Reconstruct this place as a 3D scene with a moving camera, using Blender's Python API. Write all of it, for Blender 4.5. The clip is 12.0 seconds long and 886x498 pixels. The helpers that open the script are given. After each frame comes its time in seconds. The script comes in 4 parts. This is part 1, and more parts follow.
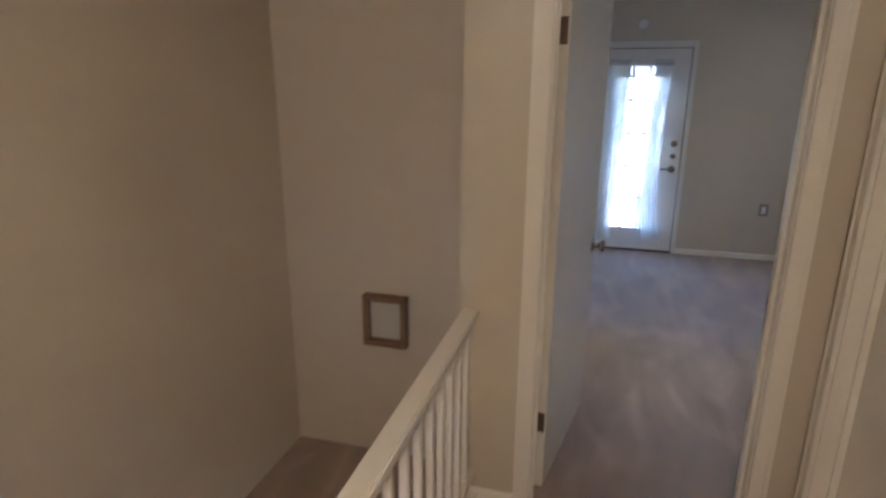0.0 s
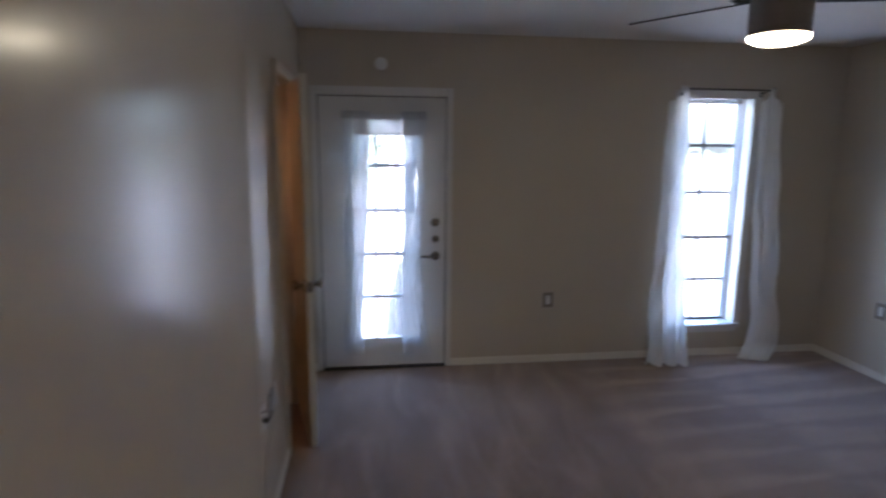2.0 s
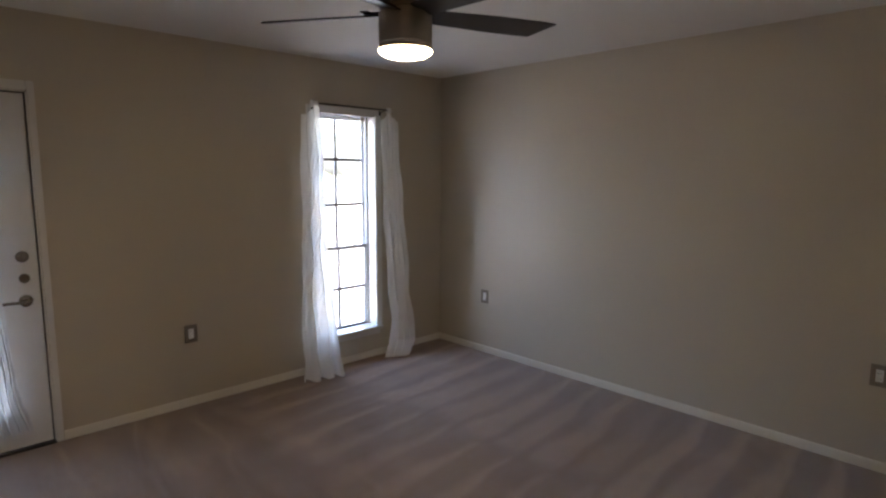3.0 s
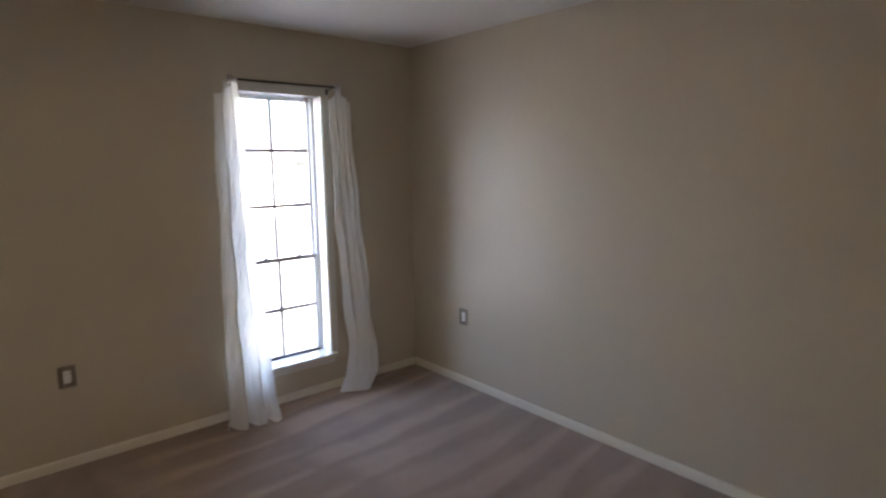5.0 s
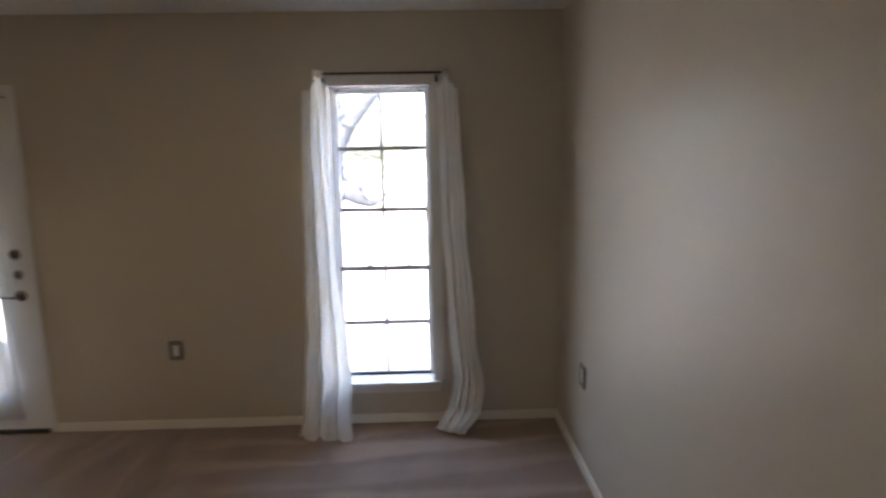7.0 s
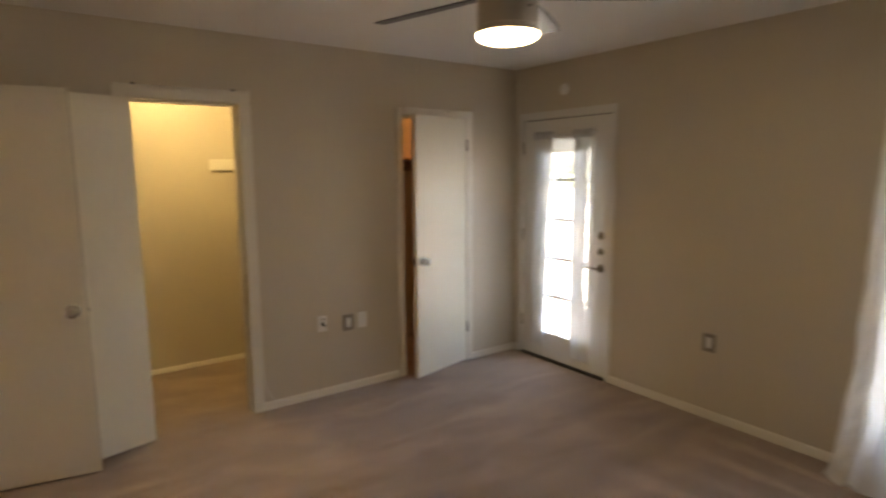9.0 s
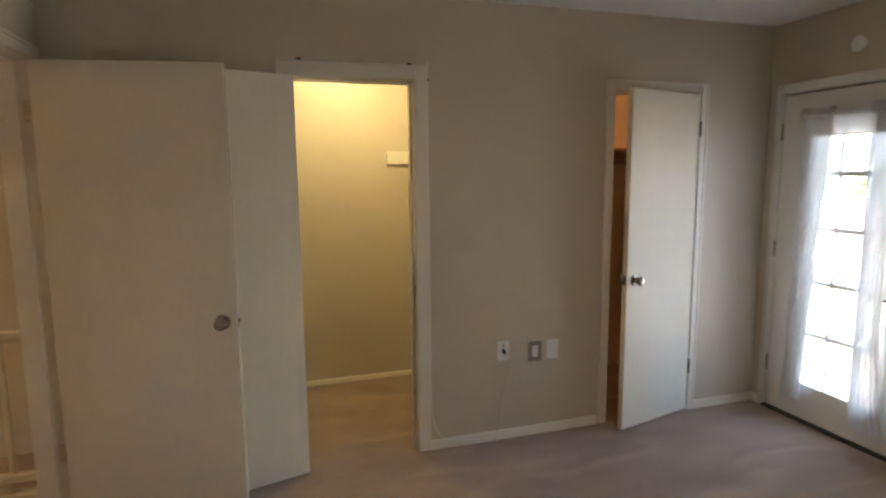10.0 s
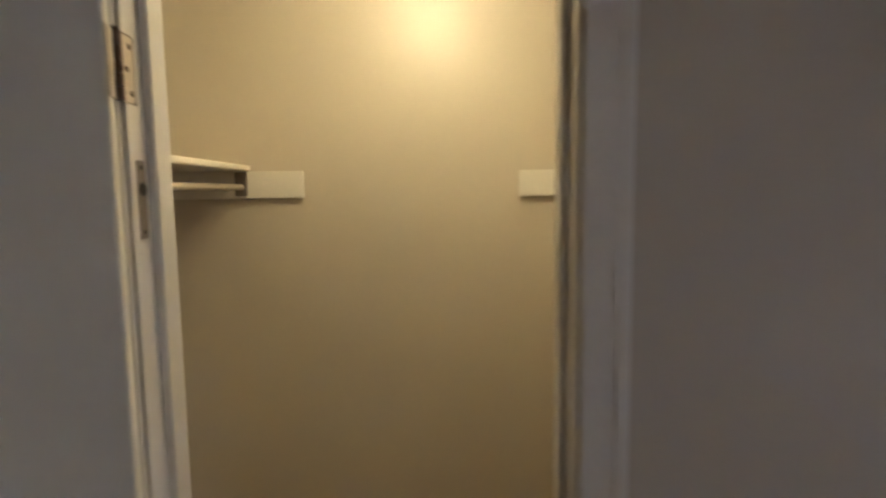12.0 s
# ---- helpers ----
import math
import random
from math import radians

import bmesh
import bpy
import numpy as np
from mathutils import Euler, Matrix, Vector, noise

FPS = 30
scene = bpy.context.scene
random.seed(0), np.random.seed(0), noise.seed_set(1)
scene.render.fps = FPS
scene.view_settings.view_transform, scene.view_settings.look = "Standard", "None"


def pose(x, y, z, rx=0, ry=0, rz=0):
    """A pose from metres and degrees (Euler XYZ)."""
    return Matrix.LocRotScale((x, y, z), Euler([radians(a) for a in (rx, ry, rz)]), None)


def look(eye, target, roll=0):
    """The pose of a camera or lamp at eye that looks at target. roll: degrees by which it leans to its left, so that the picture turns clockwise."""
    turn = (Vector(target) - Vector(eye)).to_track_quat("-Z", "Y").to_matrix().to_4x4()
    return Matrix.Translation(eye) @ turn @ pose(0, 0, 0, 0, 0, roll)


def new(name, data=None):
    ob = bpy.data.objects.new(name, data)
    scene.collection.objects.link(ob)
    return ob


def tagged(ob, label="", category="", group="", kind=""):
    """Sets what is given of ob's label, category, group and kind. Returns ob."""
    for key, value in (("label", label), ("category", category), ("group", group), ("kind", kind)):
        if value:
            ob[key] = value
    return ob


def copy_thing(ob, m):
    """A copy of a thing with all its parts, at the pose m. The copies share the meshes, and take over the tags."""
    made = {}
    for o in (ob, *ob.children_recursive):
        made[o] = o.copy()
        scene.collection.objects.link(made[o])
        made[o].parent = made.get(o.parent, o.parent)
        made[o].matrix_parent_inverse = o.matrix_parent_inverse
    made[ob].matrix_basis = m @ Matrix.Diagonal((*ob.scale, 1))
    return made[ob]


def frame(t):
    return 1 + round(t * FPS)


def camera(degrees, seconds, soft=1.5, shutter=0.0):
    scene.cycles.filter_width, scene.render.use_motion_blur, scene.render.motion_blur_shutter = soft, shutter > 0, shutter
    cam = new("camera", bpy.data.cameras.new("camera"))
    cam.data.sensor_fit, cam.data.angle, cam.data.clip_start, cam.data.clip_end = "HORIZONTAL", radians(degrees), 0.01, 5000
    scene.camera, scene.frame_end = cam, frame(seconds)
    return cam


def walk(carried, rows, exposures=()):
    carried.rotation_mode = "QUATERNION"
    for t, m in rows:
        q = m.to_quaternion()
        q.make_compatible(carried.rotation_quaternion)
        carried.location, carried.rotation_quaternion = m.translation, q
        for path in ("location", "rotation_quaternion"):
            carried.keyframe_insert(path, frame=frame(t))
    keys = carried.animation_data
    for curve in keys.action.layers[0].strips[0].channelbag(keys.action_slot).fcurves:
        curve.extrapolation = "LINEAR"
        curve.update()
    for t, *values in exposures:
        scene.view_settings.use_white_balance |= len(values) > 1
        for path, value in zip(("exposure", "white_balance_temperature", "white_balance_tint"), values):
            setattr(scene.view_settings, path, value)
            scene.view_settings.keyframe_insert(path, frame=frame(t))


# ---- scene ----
cam = camera(76.0, 12.0, soft=2.3, shutter=0.5)

PATH = [
    (0, (0.292, -6.058, 1.627), (-0.23, -4.206, 1.081), 0.3),
    (0.5, (0.294, -5.523, 1.592), (-0.071, -3.615, 1.118), 0.1),
    (1, (0.367, -4.948, 1.603), (0.161, -3.004, 1.181), 0.3),
    (1.5, (0.4, -4.531, 1.683), (0.305, -2.579, 1.261), 0.3),
    (2, (0.449, -4.116, 1.647), (0.71, -2.164, 1.298), 0.5),
    (2.5, (0.505, -3.873, 1.616), (1.279, -2.055, 1.308), 0.6),
    (3, (0.456, -3.856, 1.582), (1.835, -2.432, 1.317), 0.3),
    (5, (1.463, -3.472, 1.606), (2.754, -1.975, 1.3), -0.6),
    (5.5, (1.933, -3.426, 1.582), (3.162, -1.878, 1.279), -0.7),
    (6, (2.496, -3.383, 1.633), (3.423, -1.643, 1.298), -0.8),
    (6.5, (2.98, -3.336, 1.639), (3.518, -1.439, 1.305), -1.0),
    (8.5, (3.886, -3.403, 1.634), (2.524, -1.966, 1.353), -0.4),
    (9, (3.678, -3.423, 1.601), (2.069, -2.267, 1.327), -0.4),
    (9.5, (3.353, -3.361, 1.605), (1.554, -2.533, 1.328), -0.4),
    (10, (2.907, -3.112, 1.548), (1.016, -2.516, 1.282), -0.5),
    (10.5, (2.447, -2.962, 1.55), (0.55, -2.391, 1.277), -0.7),
    (11, (1.829, -2.788, 1.581), (-0.09, -2.28, 1.335), -0.6),
    (11.5, (1.342, -2.613, 1.613), (-0.614, -2.256, 1.398), -0.6),
    (12, (0.784, -2.55, 1.637), (-1.205, -2.511, 1.433), -0.8),
]
EXPOSURES = [(0.0, 5.48, 4950, 13), (1.0, 5.05, 5150, 16), (1.5, 4.65, 4950, 17), (2.0, 4.6, 5350, 18), (2.5, 4.53, 5700, 17), (3.0, 4.7, 6500, 18), (5.0, 4.96, 6500, 17), (6.5, 4.76, 6550, 17), (8.5, 4.78, 7650, 19), (9.0, 5.28, 8150, 17), (9.5, 5.48, 7650, 14), (10.0, 5.36, 6900, 14), (10.5, 5.36, 6550, 14), (11.0, 5.22, 6850, 15), (11.5, 5.12, 6650, 18), (12.0, 4.7, 5750, 20)]
walk(cam, [(t, look(eye, target, roll)) for t, eye, target, roll in PATH], EXPOSURES)

# ---- world, sun, exposure ----
def make_world():
    w = bpy.data.worlds.new("sky")
    scene.world = w
    w.use_nodes = True
    nt = w.node_tree
    bg = nt.nodes["Background"]
    sky = nt.nodes.new("ShaderNodeTexSky")
    sky.sky_type = 'NISHITA'
    sky.sun_disc = False
    sky.sun_elevation = radians(48)
    sky.sun_rotation = radians(200)
    sky.air_density = 1.0
    sky.dust_density = 5.0
    sky.ozone_density = 1.0
    nt.links.new(sky.outputs[0], bg.inputs["Color"])
    bg.inputs["Strength"].default_value = SKY


SKY = 0.15
SUN = 0.55
FAN_LIGHT = 1.5
HALL_LIGHT = 4.6
CLOSET_LIGHT = 3.2
STORE_LIGHT = 1.9
make_world()
sun = new("sun", bpy.data.lights.new("sun", "SUN"))
sun.data.energy, sun.data.angle, sun.data.color = SUN, radians(25), (1.0, 0.97, 0.93)
sun.matrix_world = pose(0, 0, 20, 42, 0, 20)


# ---- materials ----
def base_material(name, color, rough=0.5, metal=0.0):
    m = bpy.data.materials.new(name)
    m.use_nodes = True
    nt = m.node_tree
    p = nt.nodes["Principled BSDF"]
    p.inputs["Base Color"].default_value = (*color, 1)
    p.inputs["Roughness"].default_value = rough
    p.inputs["Metallic"].default_value = metal
    return m, nt, p


def node(nt, kind, **values):
    n = nt.nodes.new(kind)
    for key, value in values.items():
        n.inputs[key].default_value = value
    return n


def mottled(name, color, rough, metal=0.0, spread=0.08, large=1.2, fine=60.0, bump=0.1, depth=0.002, rough_spread=0.08, stretch=(1, 1, 1)):
    """Paint, metal or wood: colour that varies at a large and a fine scale, and a fine relief."""
    m, nt, p = base_material(name, color, rough, metal)
    tc = node(nt, "ShaderNodeTexCoord")
    mp = node(nt, "ShaderNodeMapping", Scale=stretch)
    nt.links.new(tc.outputs["Object"], mp.inputs["Vector"])
    big = node(nt, "ShaderNodeTexNoise", Scale=large, Detail=4.0, Roughness=0.6)
    small = node(nt, "ShaderNodeTexNoise", Scale=fine, Detail=3.0, Roughness=0.6)
    nt.links.new(mp.outputs[0], big.inputs["Vector"])
    nt.links.new(mp.outputs[0], small.inputs["Vector"])
    add = nt.nodes.new("ShaderNodeMath")
    add.operation = 'ADD'
    nt.links.new(big.outputs["Fac"], add.inputs[0])
    nt.links.new(small.outputs["Fac"], add.inputs[1])
    rng = node(nt, "ShaderNodeMapRange")
    rng.inputs["From Min"].default_value, rng.inputs["From Max"].default_value = 0.6, 1.4
    rng.inputs["To Min"].default_value, rng.inputs["To Max"].default_value = 1 - spread, 1 + spread
    nt.links.new(add.outputs[0], rng.inputs["Value"])
    mul = nt.nodes.new("ShaderNodeVectorMath")
    mul.operation = 'MULTIPLY'
    mul.inputs[0].default_value = color
    nt.links.new(rng.outputs[0], mul.inputs[1])
    nt.links.new(mul.outputs[0], p.inputs["Base Color"])
    rr = node(nt, "ShaderNodeMapRange")
    rr.inputs["To Min"].default_value, rr.inputs["To Max"].default_value = max(0.02, rough - rough_spread), min(1, rough + rough_spread)
    nt.links.new(big.outputs["Fac"], rr.inputs["Value"])
    nt.links.new(rr.outputs[0], p.inputs["Roughness"])
    b = node(nt, "ShaderNodeBump", Strength=bump, Distance=depth)
    nt.links.new(small.outputs["Fac"], b.inputs["Height"])
    nt.links.new(b.outputs[0], p.inputs["Normal"])
    return m


def maths(nt, op, a, b=0.0, c=0.0):
    n = nt.nodes.new("ShaderNodeMath")
    n.operation = op
    for i, v in enumerate((a, b, c)):
        if isinstance(v, (int, float)):
            n.inputs[i].default_value = v
        else:
            nt.links.new(v, n.inputs[i])
    return n.outputs[0]


def strokes(nt, along, across, length, pitch, shift):
    """Wedge-shaped strokes of a vacuum cleaner, each lane begun at its own place: 0..1, light where the pile leans one way."""
    lanes = maths(nt, 'DIVIDE', across, pitch)
    q = maths(nt, 'FRACT', lanes)
    start = maths(nt, 'FRACT', maths(nt, 'MULTIPLY', maths(nt, 'SINE', maths(nt, 'MULTIPLY', maths(nt, 'FLOOR', lanes), 12.9898)), 437.58))
    start = maths(nt, 'MULTIPLY', start, -0.14)
    p = maths(nt, 'FRACT', maths(nt, 'ADD', maths(nt, 'DIVIDE', maths(nt, 'ADD', along, shift), length), start))
    edge = maths(nt, 'SUBTRACT', maths(nt, 'MULTIPLY_ADD', p, -0.72, 0.9), q)
    rise = maths(nt, 'MULTIPLY_ADD', edge, 5.0, 0.5)
    rise.node.use_clamp = True
    fall = maths(nt, 'MULTIPLY', q, 9.0)
    fall.node.use_clamp = True
    head = maths(nt, 'MULTIPLY', p, 12.0)
    head.node.use_clamp = True
    weight = maths(nt, 'MULTIPLY_ADD', start, 4.5, 1.0)
    return maths(nt, 'MULTIPLY', maths(nt, 'MULTIPLY', rise, fall), maths(nt, 'MULTIPLY', head, weight))


def carpet_material():
    """Cut-pile carpet: fibre grain, trodden mottling and wedge-shaped vacuum strokes."""
    m, nt, p = base_material("carpet", (0.3, 0.25, 0.22), 0.95)
    p.inputs["Specular IOR Level"].default_value = 0.12
    p.inputs["Sheen Weight"].default_value = 0.6
    p.inputs["Sheen Roughness"].default_value = 0.45
    tc = node(nt, "ShaderNodeTexCoord")
    warp = node(nt, "ShaderNodeTexNoise", Scale=0.9, Detail=3.0)
    nt.links.new(tc.outputs["Object"], warp.inputs["Vector"])
    mix = nt.nodes.new("ShaderNodeVectorMath")
    mix.operation = 'MULTIPLY_ADD'
    mix.inputs[1].default_value = (0.3, 0.27, 0)
    nt.links.new(warp.outputs["Color"], mix.inputs[0])
    nt.links.new(tc.outputs["Object"], mix.inputs[2])
    sep = nt.nodes.new("ShaderNodeSeparateXYZ")
    nt.links.new(mix.outputs[0], sep.inputs[0])
    x, y = sep.outputs[0], sep.outputs[1]
    east = strokes(nt, x, maths(nt, 'MULTIPLY_ADD', x, -0.14, y), 1.5, 0.25, 0.1)
    slant = maths(nt, 'MULTIPLY_ADD', x, 0.45, y)
    west = strokes(nt, maths(nt, 'MULTIPLY', slant, -1.0), maths(nt, 'MULTIPLY_ADD', y, -0.35, x), 1.3, 0.42, 0.3)
    side = maths(nt, 'MULTIPLY_ADD', x, 2.2, -4.4)
    side.node.use_clamp = True
    blend = nt.nodes.new("ShaderNodeMix")
    nt.links.new(side, blend.inputs[0])
    nt.links.new(maths(nt, 'MULTIPLY', west, 0.4), blend.inputs[2])
    nt.links.new(east, blend.inputs[3])
    fibre = node(nt, "ShaderNodeTexNoise", Scale=420.0, Detail=3.0, Roughness=0.7)
    tuft = node(nt, "ShaderNodeTexNoise", Scale=36.0, Detail=4.0, Roughness=0.7)
    worn = node(nt, "ShaderNodeTexNoise", Scale=2.4, Detail=4.0, Roughness=0.65)
    for n in (fibre, tuft, worn):
        nt.links.new(tc.outputs["Object"], n.inputs["Vector"])
    turn = node(nt, "ShaderNodeMapping", Scale=(5.5, 0.8, 1.0), Rotation=(0, 0, radians(24)))
    nt.links.new(mix.outputs[0], turn.inputs["Vector"])
    brushed = node(nt, "ShaderNodeTexNoise", Scale=1.0, Detail=3.0, Roughness=0.6)
    nt.links.new(turn.outputs[0], brushed.inputs["Vector"])
    swing = node(nt, "ShaderNodeMapping", Scale=(2.1, 0.55, 1.0), Rotation=(0, 0, radians(-14)))
    nt.links.new(mix.outputs[0], swing.inputs["Vector"])
    track = node(nt, "ShaderNodeTexNoise", Scale=1.0, Detail=1.5, Roughness=0.5)
    nt.links.new(swing.outputs[0], track.inputs["Vector"])
    ridge = maths(nt, 'SUBTRACT', 1.0, maths(nt, 'MULTIPLY', maths(nt, 'ABSOLUTE', maths(nt, 'SUBTRACT', track.outputs["Fac"], 0.5)), 26.0))
    ridge.node.use_clamp = True
    ridge = maths(nt, 'MULTIPLY', ridge, brushed.outputs["Fac"])
    sums = maths(nt, 'MULTIPLY', blend.outputs[0], 0.56)
    sums = maths(nt, 'MULTIPLY_ADD', maths(nt, 'SUBTRACT', brushed.outputs["Fac"], 0.5), maths(nt, 'MULTIPLY_ADD', side, -0.7, 1.0), sums)
    sums = maths(nt, 'MULTIPLY_ADD', ridge, maths(nt, 'MULTIPLY_ADD', side, -0.42, 0.5), sums)
    relief = maths(nt, 'MULTIPLY', blend.outputs[0], 0.1)
    for src, gain in ((fibre, 0.8), (tuft, 0.55), (worn, 0.75)):
        sums = maths(nt, 'MULTIPLY_ADD', src.outputs["Fac"], gain, sums)
        relief = maths(nt, 'MULTIPLY_ADD', src.outputs["Fac"], gain if src is not worn else 0.1, relief)
    rng = node(nt, "ShaderNodeMapRange")
    rng.inputs["From Min"].default_value, rng.inputs["From Max"].default_value = 0.55, 2.1
    nt.links.new(sums, rng.inputs["Value"])
    ramp = nt.nodes.new("ShaderNodeValToRGB")
    nt.links.new(rng.outputs[0], ramp.inputs[0])
    ramp.color_ramp.elements[0].color = (0.138, 0.086, 0.056, 1)
    ramp.color_ramp.elements[1].color = (0.49, 0.345, 0.252, 1)
    nt.links.new(ramp.outputs[0], p.inputs["Base Color"])
    b = node(nt, "ShaderNodeBump", Strength=0.6, Distance=0.006)
    nt.links.new(relief, b.inputs["Height"])
    nt.links.new(b.outputs[0], p.inputs["Normal"])
    return m


def cloth_material(name, color, see_through, glow_through):
    """Thin woven curtain: lets light through, with a fine weave."""
    m, nt, p = base_material(name, color, 0.85)
    out = nt.nodes["Material Output"]
    tr = node(nt, "ShaderNodeBsdfTranslucent", Color=(*color, 1))
    tp = node(nt, "ShaderNodeBsdfTransparent")
    tc = node(nt, "ShaderNodeTexCoord")
    weave = node(nt, "ShaderNodeTexNoise", Scale=260.0, Detail=2.0)
    nt.links.new(tc.outputs["Object"], weave.inputs["Vector"])
    b = node(nt, "ShaderNodeBump", Strength=0.25, Distance=0.001)
    nt.links.new(weave.outputs["Fac"], b.inputs["Height"])
    nt.links.new(b.outputs[0], p.inputs["Normal"])
    m1 = node(nt, "ShaderNodeMixShader", Fac=glow_through)
    m2 = node(nt, "ShaderNodeMixShader", Fac=see_through)
    nt.links.new(p.outputs[0], m1.inputs[1])
    nt.links.new(tr.outputs[0], m1.inputs[2])
    nt.links.new(m1.outputs[0], m2.inputs[1])
    nt.links.new(tp.outputs[0], m2.inputs[2])
    rng = node(nt, "ShaderNodeMapRange")
    rng.inputs["To Min"].default_value, rng.inputs["To Max"].default_value = see_through * 0.5, min(1, see_through * 1.5)
    nt.links.new(weave.outputs["Fac"], rng.inputs["Value"])
    nt.links.new(rng.outputs[0], m2.inputs[0])
    nt.links.new(m2.outputs[0], out.inputs["Surface"])
    return m


def glass_material():
    m, nt, p = base_material("window_glass", (1, 1, 1), 0.02)
    out = nt.nodes["Material Output"]
    tp = node(nt, "ShaderNodeBsdfTransparent", Color=(0.94, 0.96, 0.96, 1))
    gl = node(nt, "ShaderNodeBsdfGlossy", Roughness=0.02)
    lw = node(nt, "ShaderNodeLayerWeight", Blend=0.35)
    rng = node(nt, "ShaderNodeMapRange")
    rng.inputs["To Min"].default_value, rng.inputs["To Max"].default_value = 0.02, 0.22
    nt.links.new(lw.outputs["Facing"], rng.inputs["Value"])
    mx = nt.nodes.new("ShaderNodeMixShader")
    nt.links.new(rng.outputs[0], mx.inputs[0])
    nt.links.new(tp.outputs[0], mx.inputs[1])
    nt.links.new(gl.outputs[0], mx.inputs[2])
    nt.links.new(mx.outputs[0], out.inputs["Surface"])
    return m


def lamp_material(name, color, strength):
    m, nt, p = base_material(name, (0.9, 0.88, 0.82), 0.3)
    p.inputs["Emission Color"].default_value = (*color, 1)
    p.inputs["Emission Strength"].default_value = strength
    return m


WALL = mottled("wall_paint", (0.542, 0.479, 0.378), 0.44, spread=0.03, large=0.8, fine=170.0, bump=0.12, depth=0.0012, rough_spread=0.05)
CEIL = mottled("ceiling_paint", (0.78, 0.76, 0.73), 0.8, spread=0.03, large=1.0, fine=120.0, bump=0.35, depth=0.003)
TRIM = mottled("trim_paint", (0.74, 0.70, 0.62), 0.38, spread=0.04, large=3.0, fine=90.0, bump=0.08, depth=0.001)
DOOR = mottled("door_paint", (0.74, 0.72, 0.68), 0.24, spread=0.03, large=1.6, fine=70.0, bump=0.05, depth=0.001, rough_spread=0.05, stretch=(1, 1, 0.4))
SLAB = mottled("slab_enamel", (0.70, 0.655, 0.56), 0.25, spread=0.03, large=1.6, fine=70.0, bump=0.05, depth=0.001, rough_spread=0.05, stretch=(1, 1, 0.4))
WALL.node_tree.nodes["Principled BSDF"].inputs["Specular IOR Level"].default_value = 0.75
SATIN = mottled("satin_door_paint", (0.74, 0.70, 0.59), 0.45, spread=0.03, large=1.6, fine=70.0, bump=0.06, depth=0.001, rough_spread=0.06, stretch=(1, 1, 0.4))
for glossy in (DOOR, SLAB):
    glossy.node_tree.nodes["Principled BSDF"].inputs["Coat Weight"].default_value = 0.9
    glossy.node_tree.nodes["Principled BSDF"].inputs["Coat Roughness"].default_value = 0.15
VINYL = mottled("window_vinyl", (0.72, 0.73, 0.75), 0.4, spread=0.04, large=4.0, fine=80.0, bump=0.05)
# White vinyl bars seen against the sky: their backlit shade is put into this grey.
BACKLIT_VINYL = mottled("backlit_grey_grille", (0.30, 0.30, 0.31), 0.45, spread=0.05, large=4.0, fine=80.0, bump=0.05)
PLASTIC = mottled("white_plastic", (0.78, 0.77, 0.74), 0.35, spread=0.02, large=6.0, fine=100.0, bump=0.03)
NICKEL = mottled("satin_nickel", (0.37, 0.345, 0.315), 0.14, metal=1.0, spread=0.08, large=30.0, fine=300.0, bump=0.05)
PEWTER = mottled("pewter_plate", (0.30, 0.26, 0.22), 0.42, metal=0.85, spread=0.15, large=20.0, fine=250.0, bump=0.2)
BRUSHED = mottled("brushed_metal", (0.42, 0.37, 0.32), 0.38, metal=0.9, spread=0.06, large=2.0, fine=120.0, bump=0.05, stretch=(1, 1, 14))
BLADE = mottled("dark_blade", (0.032, 0.025, 0.022), 0.38, spread=0.3, large=4.0, fine=60.0, bump=0.1, stretch=(1, 6, 1))
BLADE.node_tree.nodes["Principled BSDF"].inputs["Specular IOR Level"].default_value = 0.3
IRON = mottled("dark_iron", (0.05, 0.045, 0.04), 0.45, metal=0.6, spread=0.2, large=20.0, fine=200.0, bump=0.1)
HINGE = mottled("painted_hinge", (0.62, 0.54, 0.42), 0.4, metal=0.4, spread=0.3, large=40.0, fine=220.0, bump=0.2)
BRONZE = mottled("worn_bronze", (0.13, 0.085, 0.06), 0.4, metal=0.6, spread=0.4, large=40.0, fine=220.0, bump=0.2)
RODWOOD = mottled("rod_wood", (0.36, 0.31, 0.25), 0.5, spread=0.15, large=3.0, fine=50.0, bump=0.1, stretch=(0.2, 1, 1))
CORD = mottled("cream_cord", (0.50, 0.45, 0.36), 0.5, spread=0.05, large=30.0, fine=200.0, bump=0.02)
TAN = mottled("pale_frame_wood", (0.20, 0.125, 0.065), 0.4, spread=0.3, large=6.0, fine=40.0, bump=0.15)
# Opaque gathered cloth, greyed further to carry the shade of the backlit headings.
GATHER_SHADED = mottled("shaded_gathered_cloth", (0.56, 0.56, 0.57), 0.9, spread=0.15, large=20.0, fine=160.0, bump=0.4, depth=0.003)
WOOD = mottled("frame_wood", (0.17, 0.09, 0.045), 0.4, spread=0.35, large=6.0, fine=40.0, bump=0.15, stretch=(1, 1, 8))
PAPER = mottled("paper", (0.46, 0.43, 0.38), 0.8, spread=0.06, large=8.0, fine=120.0, bump=0.05)
RUBBER = mottled("dark_threshold", (0.035, 0.033, 0.032), 0.5, spread=0.3, large=10.0, fine=100.0, bump=0.1)
BARK = mottled("bark", (0.04, 0.046, 0.057), 0.9, spread=0.35, large=5.0, fine=26.0, bump=0.9, depth=0.03, stretch=(1, 1, 0.3))
LEAF = mottled("leaves", (0.12, 0.14, 0.08), 0.6, spread=0.4, large=2.0, fine=12.0, bump=0.1)
GRASS = mottled("lawn", (0.30, 0.29, 0.26), 0.95, spread=0.35, large=0.3, fine=9.0, bump=0.5, depth=0.03)
